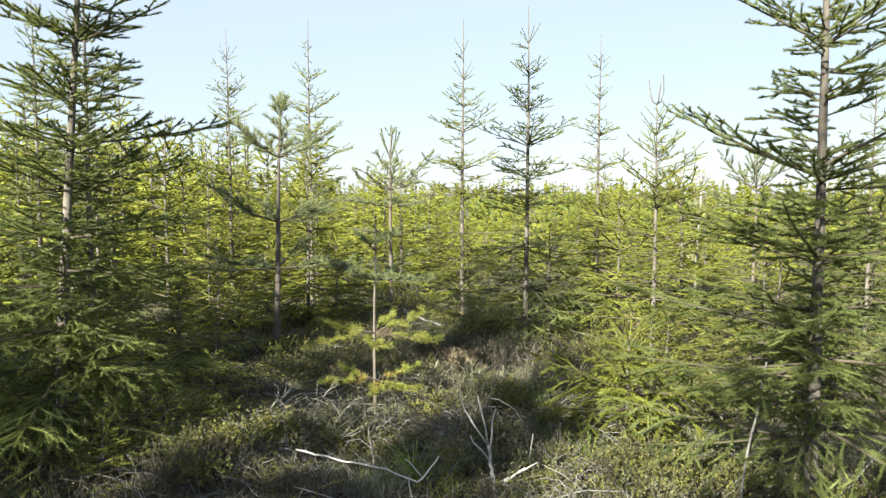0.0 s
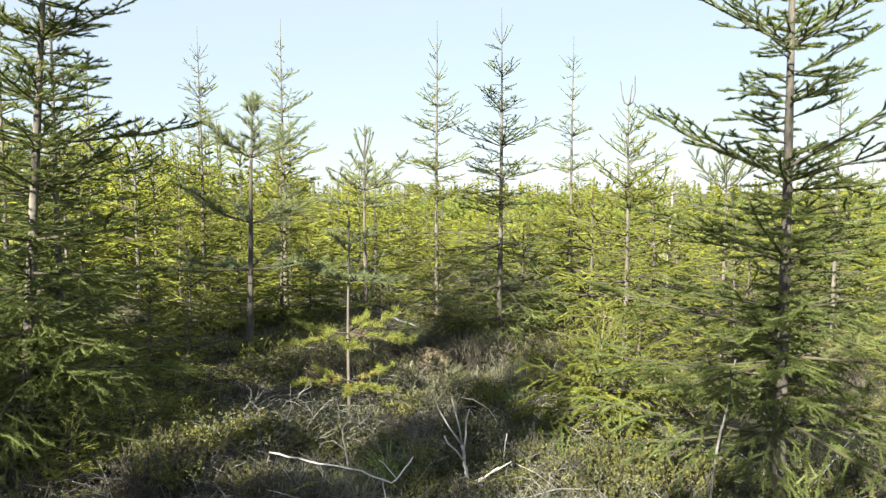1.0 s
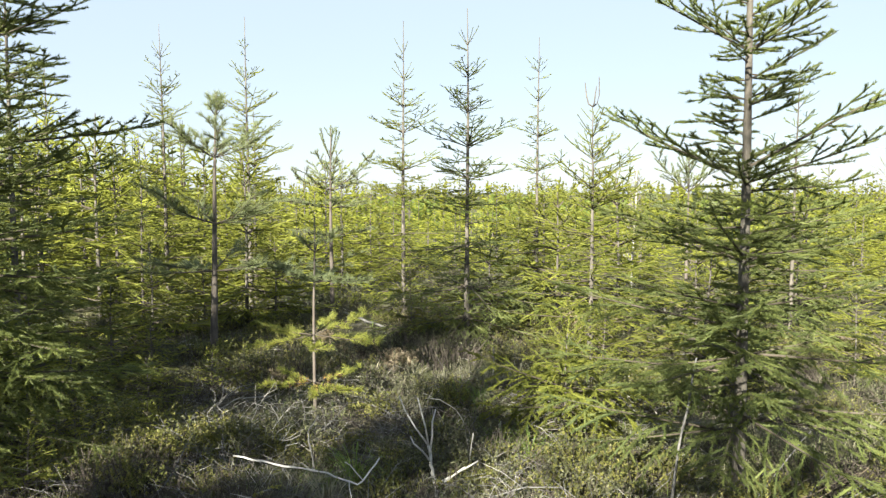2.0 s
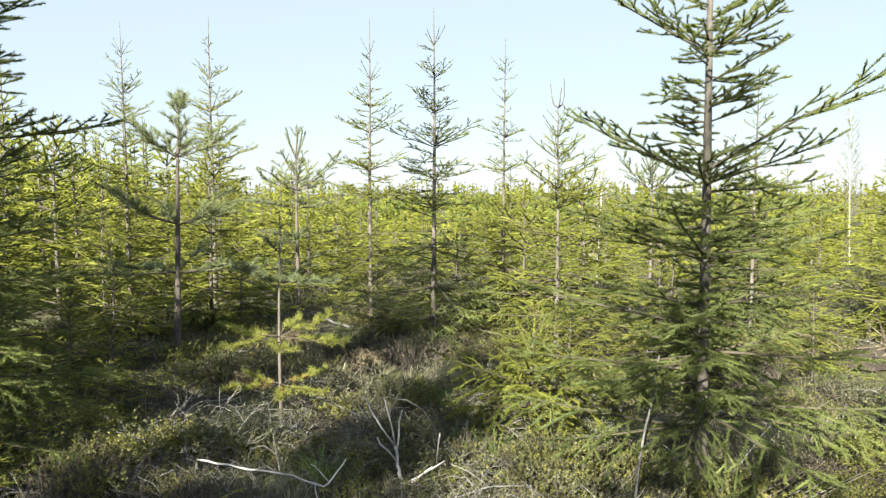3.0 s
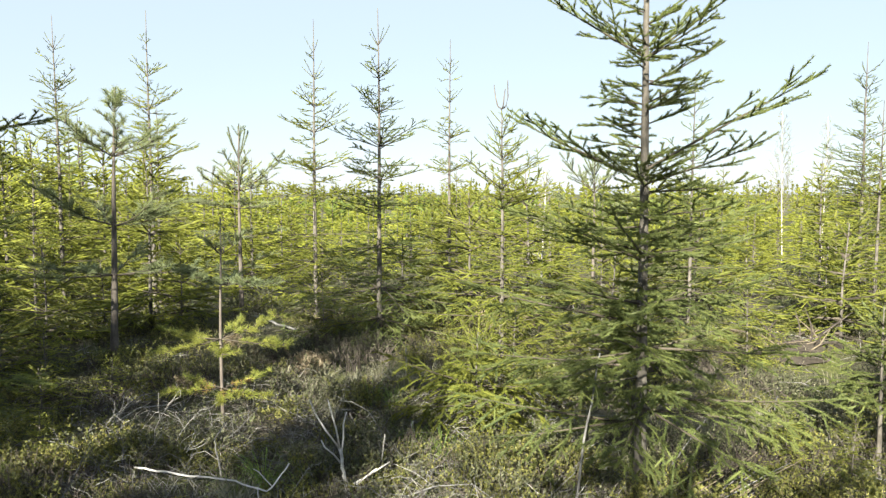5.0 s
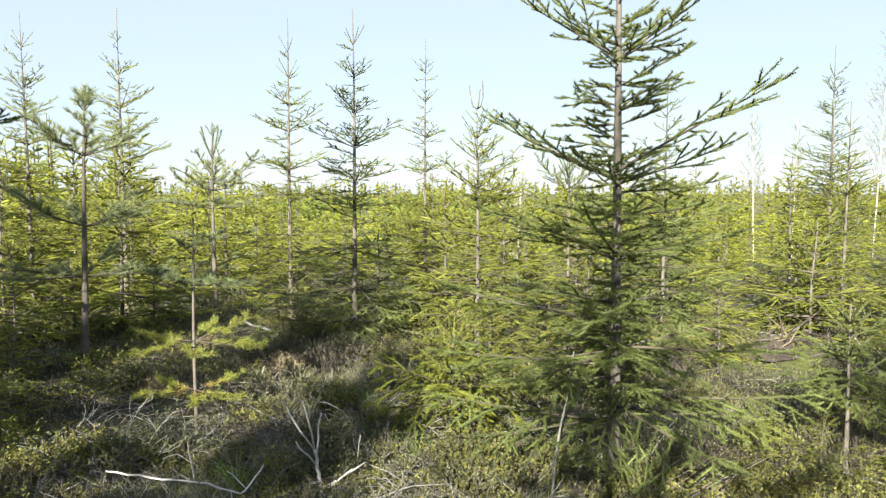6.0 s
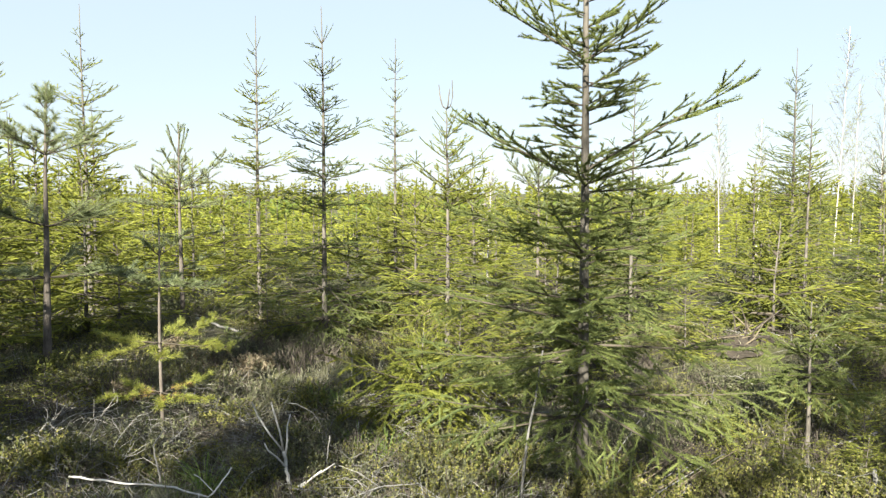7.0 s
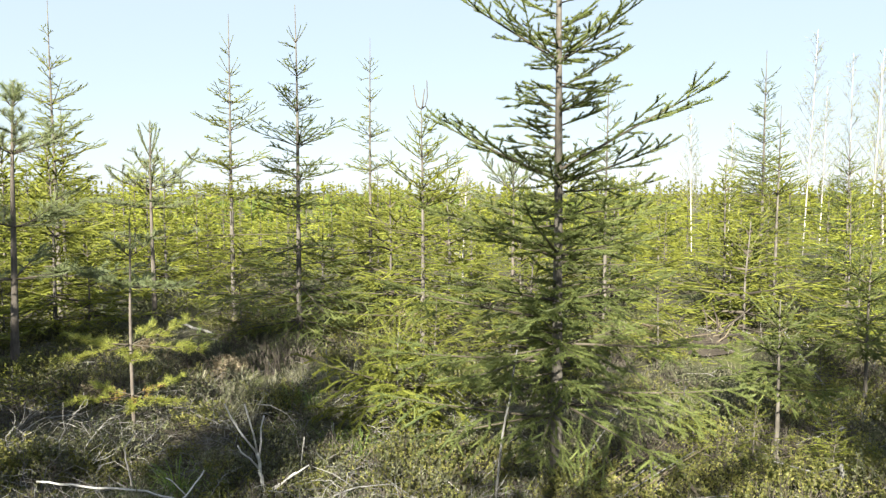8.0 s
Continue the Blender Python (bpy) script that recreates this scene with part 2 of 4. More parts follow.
def twigs_on(line, step, spread, reach, bare=0.15, sub=0.0, droop=0.12, plain=False):
    """Side twigs in the flat of a limb, then the limb itself; gives segments."""
    seg, own = [], []
    n = len(line)
    cum = np.concatenate([[0], np.cumsum(np.linalg.norm(np.diff(line, axis=0), axis=1))])
    total = cum[-1]
    s, sgn = bare * total + step * rng.random(), 1
    for k in range(n - 1):
        if cum[k] >= bare * total * 1.2:
            own.append((line[k], line[k + 1]))
    while s < total * 0.97:
        k = min(n - 2, int(np.searchsorted(cum, s)) - 1)
        f = (s - cum[k]) / (cum[k + 1] - cum[k])
        p = line[k] * (1 - f) + line[k + 1] * f
        t = line[k + 1] - line[k]
        t = t / np.linalg.norm(t)
        side = np.cross(t, (0, 0, 1.0))
        side /= np.linalg.norm(side) + 1e-9
        u = s / total
        tl = min(reach, 0.62 * (total - s) + 0.05) * (0.55 + 0.7 * rng.random()) * min(1, 0.45 + 1.6 * u)
        d = t * math.cos(spread) + side * sgn * math.sin(spread) * (0.7 + 0.5 * rng.random()) + np.array([0, 0, rng.normal() * 0.22 - droop * 0.7])
        d /= np.linalg.norm(d)
        m = p + d * tl * 0.55
        e = m + (d + t * 0.25 + np.array([0, 0, -droop])) * tl * 0.45
        seg += [(p, e)] if plain else [(p, m), (m, e)]
        if sub and tl > 0.08:
            c = np.cross(d, (0, 0, 1.0))
            c /= np.linalg.norm(c) + 1e-9
            sg = 1 if rng.random() < 0.5 else -1
            for q in np.arange(0.3, 0.9, sub / tl):
                o = p + (m - p) * q / 0.55 if q < 0.55 else m + (e - m) * (q - 0.55) / 0.45
                dd = d * 0.75 + c * sg * 0.66 + np.array([0, 0, -droop + rng.normal() * 0.12])
                seg.append((o, o + dd * min(0.6 * sub + 0.055, tl * 0.55 * (1.15 - q)) * (0.7 + 0.6 * rng.random())))
                sg = -sg
        s += step * (0.6 + 0.8 * rng.random())
        sgn = -sgn
    return seg, own


def spruce_limbs(height, reach, low=0.12, gap=0.36, rich=5, leader=0.11, between=3, curve=1.0):
    """Rows of (z, azimuth, rise, length, sag, tip_up) for a spruce: yearly whorls, and short twigs on the stem between them."""
    rows, z = [], height * (1 - leader)
    k = 0
    while z > low:
        u = 1 - z / height
        n = rich + (rng.random() < 0.5) - 2 * (k == 0) - (k == 1) + int(1.6 * u)
        a0 = rng.random() * 6.28
        L = reach * (0.05 + 1.02 * u ** curve) * (0.8 + 0.4 * rng.random())
        if k == 0:
            L = max(L, height * leader * 0.52)
        rise = math.radians(60 * (1 - u) ** 1.5 - 7 * u)
        for j in range(n):
            rows.append((z + rng.normal() * 0.012, a0 + j * 6.283 / n + rng.normal() * 0.2, rise + rng.normal() * 0.11, L * (0.7 + 0.55 * rng.random()), 0.04 + 0.26 * u, 0.06 + 0.2 * u))
        step = gap * (0.7 + 0.5 * rng.random()) * (1.0 if k else 0.8)
        for j in range(between if k else 2):
            zz = z - step * (0.08 + 0.84 * (j + rng.random()) / between)
            if zz > low:
                rows.append((zz, rng.random() * 6.28, 0.3 * (1 - u) + rng.normal() * 0.2, (L + 0.12 * u + 0.03) * (0.2 + (0.4 + 0.4 * u) * rng.random()), 0.10, 0.08))
        z -= step
        k += 1
    return rows


def trunk_line(height, lean, wob=0.012, n=14):
    s = np.linspace(0, 1, n)
    ph = rng.random() * 6
    return np.stack([lean[0] * s + wob * np.sin(5 * s + ph) * s, lean[1] * s + wob * np.cos(4 * s + ph) * s, -0.12 + (height + 0.12) * s], 1)


def at_height(line, z):
    return np.array([np.interp(z, line[:, 2], line[:, 0]), np.interp(z, line[:, 2], line[:, 1]), z])


def hero_spruce(x, y, height, reach, thick, label, density, n_len, n_wid, core, lean=(0, 0), low=0.12, gap=0.34, rich=5, sub=0.055,
                leader=0.11, between=3, step=0.06, twig=0.30, limbs=None, name="spruce_tree", fork=0, mat=None, sweep=0.6, curve=1.0):
    tree = thing(name, on_ground(x, y), label, "tree", "young conifers of the clearing")
    line = trunk_line(height, lean)
    r = thick * (1 - np.linspace(0, 1, len(line)) ** 0.9) + 0.0035
    r[0] *= 1.35
    part("trunk", tube(line, r, 9, 0.12), M_BARK, tree, smooth=True)
    for j in range(fork):
        a, o = j * 2.3 + 0.25, at_height(line, height - 0.01)
        out = np.array([math.cos(a), 0.7 * math.sin(a), 0.0])
        part("leader", tube([o, o + out * 0.045 + (0, 0, 0.03), o + out * 0.07 + (0, 0, 0.12), o + out * (0.065 + 0.02 * j) + (0, 0, 0.29 - 0.05 * j)], [0.007, 0.007, 0.006, 0.004], 6), M_BARK, tree)
    for z, az, rise, L, sag, up in limbs or spruce_limbs(height, reach, low, gap, rich, leader, between, curve):
        o = at_height(line, z)
        ll = limb_line(o, az, rise, L, sag, up)
        lr = np.linspace(0.0028 + 0.0065 * min(1.3, L), 0.0016, len(ll))
        candle = rise > 0.75 and L < 0.32
        seg, own = twigs_on(ll, 9.0 if candle else step, math.radians(52), twig, 0.05, sub, -0.12 + 0.6 * max(0, 1 - z / 1.7))
        limb = part("branch", tube(ll, lr, 5), M_TWIG, tree, smooth=True)
        both = seg + own
        part("needles", joined([shoots(both, core), needles(both, density, n_len, n_wid, sweep)]), mat or M_NEEDLE, limb)
    stem = [(line[k], line[k + 1]) for k in range(len(line) // 2, len(line) - 1)]
    part("leader_needles", needles(stem, density * 0.3, n_len, n_wid, 1.0), mat or M_NEEDLE, tree)
    return tree


def crowd_spruce(name, height, reach, density, n_len, n_wid, core, mat, label, rich=5, low=0.15, gap=0.34, between=2, step=0.09, leader=0.11, twig=0.26, curve=0.85, sub=None):
    tree = thing(name, (0, 0, 0), label, "tree", "young conifers of the clearing")
    line = trunk_line(height, (0, 0), 0.02, 8)
    part("trunk", tube(line, 0.011 * height * (1 - np.linspace(0, 1, 8) ** 0.9) + 0.004, 6), M_BARK, tree, smooth=True)
    wood, leaf = [], []
    for z, az, rise, L, sag, up in spruce_limbs(height, reach, low, gap, rich, leader, between, curve):
        ll = limb_line(at_height(line, z), az, rise, L, sag, up, 5)
        wood.append(tube(ll[[0, 2, 4]], (0.004 + 0.008 * L, 0.004, 0.002), 3))
        seg, own = twigs_on(ll, step, math.radians(54), twig, 0.1, step if sub is None else sub, plain=True)
        leaf += seg + own
    crown = new("crown", two_part("crown", joined(wood), joined([shoots(leaf, core), needles(leaf, density, n_len, n_wid, 0.9)]), M_TWIG, mat))
    crown.parent = tree
    return tree


def pine(x, y, height, thick, whorls, label, n_len=0.055, n_wid=0.0038, density=1100, lean=(0, 0), bush_top=0.0, bushy=1.0, name="pine_tree", dead_low=False, top=1.0):
    """whorls: rows of (z, limbs, length, rise in degrees, shoot length)."""
    tree = thing(name, on_ground(x, y), label, "tree", "young conifers of the clearing")
    line = trunk_line(height, lean)
    part("trunk", tube(line, thick * (1 - np.linspace(0, 1, len(line)) ** 1.1) + 0.005, 9, 0.12), M_BARK_PINE, tree, smooth=True)
    crest = [(at_height(line, height - 0.16 - bush_top), line[-1])]
    for j in range(4):
        a = j * 1.57 + rng.random()
        o = at_height(line, height - 0.16)
        crest.append((o, o + np.array([0.09 * math.cos(a), 0.09 * math.sin(a), 0.13])))
    part("leader_needles", needles(crest, density * bushy * top, n_len * (1.1 if bushy > 1 else 0.8), n_wid, 1.0 if bushy > 1 else 1.4, 0.2), M_PINE, tree)
    for k, (z, n, L, deg, shoot) in enumerate(whorls):
        a0 = rng.random() * 6.28
        for j in range(n):
            o = at_height(line, z)
            Lj = L * (0.75 + 0.5 * rng.random())
            ll = limb_line(o, a0 + j * 6.283 / n + rng.normal() * 0.2, math.radians(deg) + rng.normal() * 0.1, Lj, 0.05, 0.22 if deg > 10 else 0.07, 6)
            seg = [(ll[-3], ll[-2]), (ll[-2], ll[-1])]
            st = []
            if deg > 50:
                seg = [(ll[1], ll[3]), (ll[3], ll[5])]
            for q in () if deg > 50 else ((1, 2, 2, 3, 3, 3, 4, 4, 4, 5, 5, 5) if L > 0.2 else (3, 4, 5)):
                b = ll[q]
                t = ll[q] - ll[q - 1]
                t /= np.linalg.norm(t)
                e = b + (t * 0.7 + rng.normal(size=3) * (0.55, 0.55, 0.16) + (0, 0, 0.18)) * shoot * (0.6 + 0.5 * rng.random())
                seg.append((b + (e - b) * 0.25, e))
                st.append(tube([b, e], (0.004, 0.003), 4))
            limb = part("branch", joined([tube(ll, np.linspace(0.0035 + 0.006 * Lj, 0.0025, 6), 5)] + st), M_TWIG, tree, smooth=True)
            mat = M_PINE_OLD if dead_low and k >= len(whorls) - 2 else M_PINE
            part("needles", needles(seg, density * (1.7 if deg > 50 else 1.0), n_len * (0.8 if deg > 50 else 1.0), n_wid, 1.1, 0.25), mat, limb)
            if dead_low and k == len(whorls) - 1:
                part("needles", needles([(ll[1], ll[3])], density * 0.5, n_len * 0.8, n_wid, 0.6, 0.0), M_RUST, limb, "rust-brown dead needles")
    return tree


M_BIRCH_TWIG = bark("grey birch twigs", (0.08, 0.074, 0.07), (0.15, 0.14, 0.132), (0.24, 0.225, 0.212), 30.0, (1, 1, 1), 0.2)


def birch(x, y, height, thick, label, leafy=1.0, name="birch_tree"):
    tree = thing(name, on_ground(x, y), label, "tree", "thin birches")
    line = trunk_line(height, (rng.normal() * 0.02 * height, rng.normal() * 0.02 * height), 0.03, 12)
    part("trunk", tube(line, thick * (1 - np.linspace(0, 1, 12) ** 1.1) + 0.006, 7), M_BIRCH, tree, smooth=True)
    wood, seg = [], []
    for z in np.arange(height * 0.3, height * 0.97, height * 0.012):
        u = z / height
        az = rng.random() * 6.28
        L = height * 0.15 * (1.1 - u) ** 0.7 * (0.6 + 0.8 * rng.random())
        ll = limb_line(at_height(line, z), az, math.radians(58), L, 0.05, 0.02, 5)
        wood.append(tube(ll, np.linspace(0.004 + 0.006 * L, 0.004, 5), 3))
        for q in (2, 3, 4):
            for _ in range(2):
                e = ll[q] + (ll[q] - ll[q - 1]) * 0.9 + rng.normal(size=3) * 0.22 * L
                wood.append(tube([ll[q], e], (0.005, 0.003), 3))
                seg.append((ll[q], e))
    crown = new("crown", two_part("crown", joined(wood), needles(seg, 26 * leafy, 0.03, 0.022, 0.3, 0.0), M_BIRCH_TWIG, M_BUD))
    crown.parent = tree
    return tree


# ---- ground ----
def build_ground():
    ring = np.concatenate([np.arange(0.0, 14, 0.14), np.arange(14, 60, 1.0), np.geomspace(60, 2500, 16)])
    ang = np.linspace(0, 2 * np.pi, 181)[:-1]
    rr, aa = np.meshgrid(ring, ang, indexing="ij")
    x, y = rr * np.sin(aa), rr * np.cos(aa)
    near = np.clip(1.5 - rr / 14, 0, 1) * np.clip((rr - 1.2) / 1.5, 0, 1)
    z = gz(x, y) + near * (rng.random(x.shape) - 0.5) * 0.03
    v = np.stack([x, y, z], -1).reshape(-1, 3)
    n = len(ang)
    k, j = np.meshgrid(np.arange(len(ring) - 1), np.arange(n), indexing="ij")
    a, b = k * n + j, k * n + (j + 1) % n
    t = np.concatenate([np.stack([a, b, a + n], -1).reshape(-1, 3), np.stack([b, b + n, a + n], -1).reshape(-1, 3)])
    t = t[:, ::-1]
    tagged(new("ground", mesh_of("ground", v, t, [M_GROUND], smooth=True)), "mossy brown forest floor with litter and hummocks", "ground", kind="structure")


build_ground()

# ---- the near spruces ----
R = math.radians
NEAR = dict(density=900, n_len=0.0165, n_wid=0.0034, core=0.0046, sub=0.065, step=0.065, twig=0.32, sweep=0.9)
RT, LT = R(-17.5), R(162.5)


def near_limbs(whorls, named, height, thick_from=1.5, per_metre=36, bare=0.3):
    """Whorls (z, limbs, length, rise in degrees), named limbs, and the short twigs of the stem between them."""
    rows = list(named)
    for z, n, L, deg in whorls:
        a0 = rng.random() * 6.28
        low = max(0, 1 - z / 1.7)
        for j in range(n):
            rows.append((z + rng.normal() * 0.02, a0 + j * 6.283 / n + rng.normal() * 0.15, R(deg) + rng.normal() * 0.09, L * (0.7 + 0.45 * rng.random()), 0.04 + 0.22 * low, 0.08 + 0.12 * low))
    for z in np.arange(bare, height - 0.4, 1 / per_metre):
        low = max(0, 1 - z / thick_from)
        L = 0.13 + 0.27 * rng.random() + low * 0.6 * rng.random()
        rows.append((z + rng.normal() * 0.02, rng.random() * 6.28, R(12) * (1 - low) + rng.normal() * 0.2, min(L, 0.35 * (height - z)), 0.06 + 0.15 * low, 0.06))
    return rows


hero_spruce(1.94, 3.68, 4.4, 1.15, 0.036, "tall young spruce with grey-brown trunk and spreading branches", lean=(-0.02, 0.0),
            limbs=near_limbs(((4.0, 4, 0.25, 50), (3.6, 5, 0.4, 40), (3.1, 5, 0.52, 32), (2.48, 3, 0.45, 28), (2.2, 3, 0.3, 15), (1.8, 4, 0.7, 18), (1.6, 4, 0.6, 10), (1.38, 7, 0.85, 14), (1.1, 6, 0.75, 6), (0.86, 7, 0.95, 6), (0.5, 6, 1.0, 2)),
                             ((2.47, LT, R(31), 0.68, 0.0, 0.02), (2.47, RT, R(36), 0.64, 0.0, 0.0), (2.32, RT, R(27), 0.46, 0.0, 0.04), (2.22, LT + 0.4, R(5), 0.36, 0.0, 0.0),
                              (2.19, RT - 0.3, R(20), 0.4, 0.0, 0.0), (1.86, RT, R(30), 1.06, 0.0, -0.02), (1.8, LT, R(25), 0.84, 0.0, 0.02), (1.74, RT - 0.2, R(3), 0.6, 0.05, 0.14), (1.51, RT + 0.2, R(10), 0.72, 0.0, 0.06),
                              (1.41, LT - 0.2, R(15), 0.85, 0.0, 0.05), (1.0, LT + 0.2, R(12), 1.08, 0.05, 0.08), (0.42, LT, R(8), 1.12, 0.05, 0.05), (0.58, RT, R(0), 1.2, 0.06, 0.08), (0.75, LT - 0.15, R(4), 1.1, 0.1, 0.08)), 4.4, bare=0.6), **NEAR)
hero_spruce(-2.38, 4.3, 4.3, 1.15, 0.038, "dense dark young spruce with drooping lower branches", lean=(0.35, 0.0),
            limbs=near_limbs(((3.9, 4, 0.25, 50), (3.5, 5, 0.4, 40), (3.0, 5, 0.5, 30), (2.55, 3, 0.42, 24), (2.2, 4, 0.42, 15), (1.95, 4, 0.6, 14), (1.7, 6, 0.72, 8), (1.4, 6, 0.85, 8), (1.1, 7, 0.92, 5), (0.85, 6, 1.0, 2), (0.6, 6, 0.95, 0), (0.35, 6, 0.9, 0)),
                             ((2.55, R(180), R(27), 0.56, 0.0, 0.03), (2.55, R(0), R(20), 0.6, 0.0, 0.06), (2.3, R(-10), R(18), 0.42, 0.0, 0.02), (2.25, R(190), R(20), 0.45, 0.0, 0.02), (1.95, R(0), R(5), 0.95, 0.0, 0.06),
                              (1.95, R(175), R(10), 0.55, 0.0, 0.05), (1.2, R(-20), R(0), 0.9, 0.02, 0.04), (0.66, R(-35), R(0), 0.6, 0.02, 0.04)), 4.3, 2.0, 44), **NEAR)
hero_spruce(3.47, 3.62, 1.05, 0.6, 0.016, "small spruce with a bare pale stem near the ground", low=0.42, gap=0.14, rich=6, between=4, curve=0.7, **NEAR)
hero_spruce(5.05, 4.38, 1.35, 0.65, 0.017, "small spruce with a bare lower stem", low=0.45, gap=0.18, rich=6, between=4, curve=0.7, **NEAR)
hero_spruce(1.30, 4.95, 0.75, 0.8, 0.014, "low spreading spruce sapling, sunlit yellow-green", low=0.05, gap=0.12, rich=6, between=3, curve=0.6, **dict(NEAR, mat=M_NEEDLE_SUN))

# ---- the spruces and pines further in ----
MID = dict(density=150, n_len=0.018, n_wid=0.006, core=0.0046, sub=0.075, step=0.07, between=9, sweep=0.8, twig=0.24, curve=0.82)
# trees in the sun: sunlight is put into their lighter needle colour
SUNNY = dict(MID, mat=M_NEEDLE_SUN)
hero_spruce(0.91, 7.8, 3.70, 1.0, 0.034, "slender bluish-green spruce with a long bare leader", leader=0.105, gap=0.40, **MID)
hero_spruce(2.07, 7.0, 2.6, 1.0, 0.030, "spruce with a forked broken top and pale trunk", fork=3, leader=0.06, gap=0.25, rich=5, **dict(SUNNY, between=6, density=140, curve=0.7))
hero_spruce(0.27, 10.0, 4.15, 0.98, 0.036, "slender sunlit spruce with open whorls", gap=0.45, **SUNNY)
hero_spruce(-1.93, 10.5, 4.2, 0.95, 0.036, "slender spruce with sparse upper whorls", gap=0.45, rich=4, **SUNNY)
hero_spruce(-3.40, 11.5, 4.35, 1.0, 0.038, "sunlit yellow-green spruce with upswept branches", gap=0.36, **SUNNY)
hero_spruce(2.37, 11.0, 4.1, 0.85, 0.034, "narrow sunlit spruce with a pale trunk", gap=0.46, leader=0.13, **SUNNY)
hero_spruce(-3.2, 6.5, 4.0, 0.9, 0.034, "thin dark spruce among other spruces", gap=0.36, rich=4, **MID)
hero_spruce(-4.5, 8.0, 3.85, 0.9, 0.034, "thin spruce with a very long leader", gap=0.38, rich=4, **MID)
hero_spruce(4.73, 7.94, 3.15, 0.75, 0.026, "thin spruce with a long bare leader", gap=0.34, rich=4, leader=0.16, **MID)
hero_spruce(8.05, 9.0, 3.85, 1.0, 0.036, "dark-tipped spruce with dense lower branches", gap=0.32, leader=0.12, **MID)
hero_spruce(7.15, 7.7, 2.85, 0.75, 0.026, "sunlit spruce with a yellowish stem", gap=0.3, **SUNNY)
hero_spruce(8.45, 7.8, 2.45, 0.85, 0.026, "dense green spruce with full branches", gap=0.24, rich=6, **MID)
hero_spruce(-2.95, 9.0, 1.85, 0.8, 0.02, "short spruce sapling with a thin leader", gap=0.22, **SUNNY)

pine(-1.75, 7.4, 2.75, 0.036, [(2.52, 5, 0.09, 48, 0.06), (2.38, 4, 0.10, 45, 0.06), (2.10, 7, 0.42, 22, 0.14), (1.44, 6, 0.62, 12, 0.18), (0.96, 6, 0.75, 3, 0.18)],
     "young pine with a dense dark top and bare lower trunk", lean=(0.1, 0), bush_top=0.14, bushy=1.5, n_wid=0.0023, density=1300, n_len=0.055)
pine(-0.72, 9.9, 2.6, 0.03, [(2.14, 5, 0.32, 64, 0.05), (1.92, 3, 0.3, 48, 0.1), (1.72, 8, 0.55, 18, 0.14), (1.48, 6, 0.45, 10, 0.13), (1.1, 4, 0.45, 5, 0.13), (0.7, 3, 0.4, 0, 0.12)],
     "young pine with upright candles and a reddish trunk", n_wid=0.003, density=900, n_len=0.042, top=0.9)
pine(4.35, 10.0, 2.35, 0.028, [(2.0, 4, 0.3, 55, 0.2), (1.75, 5, 0.5, 35, 0.24), (1.4, 5, 0.5, 15, 0.22)], "pale green young pine with a bare stem", n_wid=0.003, density=900, n_len=0.045)
pine(-0.50, 5.2, 1.52, 0.010, [(1.26, 4, 0.14, 30, 0.07), (1.05, 5, 0.34, 8, 0.10), (0.66, 7, 0.36, 3, 0.08), (0.31, 5, 0.36, -1, 0.06)],
     "small pine with thin trunk and yellowing lower whorls", density=1500, n_len=0.045, n_wid=0.0024, dead_low=True, top=0.12)

birch(3.75, 10.6, 2.1, 0.014, "thin young birch with a white stem", 0.5)
for bx, by, bh, bt in ((15.9, 21.2, 5.0, 0.05), (17.8, 21.7, 4.9, 0.045), (21.9, 22.4, 8.6, 0.075), (24.1, 23.8, 6.9, 0.06), (25.2, 23.5, 8.3, 0.075), (23.6, 20.9, 7.8, 0.1), (26.7, 23.0, 8.0, 0.085), (27.0, 21.0, 8.2, 0.085)):
    birch(bx, by, bh, bt * 0.27, "tall slim birch with white bark and thin spring leaves", 0.8)

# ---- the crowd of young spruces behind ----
# the whole stand takes the needle colour with sunlight put in
CLOSE = dict(density=32, n_len=0.028, n_wid=0.011, core=0.0092, mat=M_NEEDLE_YOUNG_SUN, between=5, step=0.095, curve=0.75)
FAR = dict(density=22, n_len=0.04, n_wid=0.011, core=0.0125, mat=M_NEEDLE_YOUNG_SUN, between=4, step=0.145, curve=0.75)
STAND = "young spruce in the crowded stand, sunlit yellow-green"
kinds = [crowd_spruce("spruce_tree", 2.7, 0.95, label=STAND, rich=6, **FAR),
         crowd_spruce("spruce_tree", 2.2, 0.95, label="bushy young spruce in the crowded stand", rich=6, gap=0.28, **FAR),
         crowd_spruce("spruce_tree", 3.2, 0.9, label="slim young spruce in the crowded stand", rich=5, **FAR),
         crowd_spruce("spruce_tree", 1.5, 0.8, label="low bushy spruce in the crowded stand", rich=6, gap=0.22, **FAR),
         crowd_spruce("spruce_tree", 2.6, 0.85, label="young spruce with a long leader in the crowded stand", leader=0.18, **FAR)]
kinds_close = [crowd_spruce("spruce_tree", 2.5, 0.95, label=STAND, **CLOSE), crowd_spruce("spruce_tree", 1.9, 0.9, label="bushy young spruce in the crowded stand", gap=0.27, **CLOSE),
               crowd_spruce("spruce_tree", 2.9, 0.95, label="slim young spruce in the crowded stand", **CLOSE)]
FARTHER = dict(density=13, n_len=0.06, n_wid=0.013, core=0.019, mat=M_NEEDLE_YOUNG_SUN, between=3, step=0.18, twig=0.30, curve=0.75)
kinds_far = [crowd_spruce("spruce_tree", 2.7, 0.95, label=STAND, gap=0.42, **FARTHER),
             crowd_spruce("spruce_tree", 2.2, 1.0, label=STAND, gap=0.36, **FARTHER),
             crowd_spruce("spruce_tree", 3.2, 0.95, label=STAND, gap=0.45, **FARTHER)]
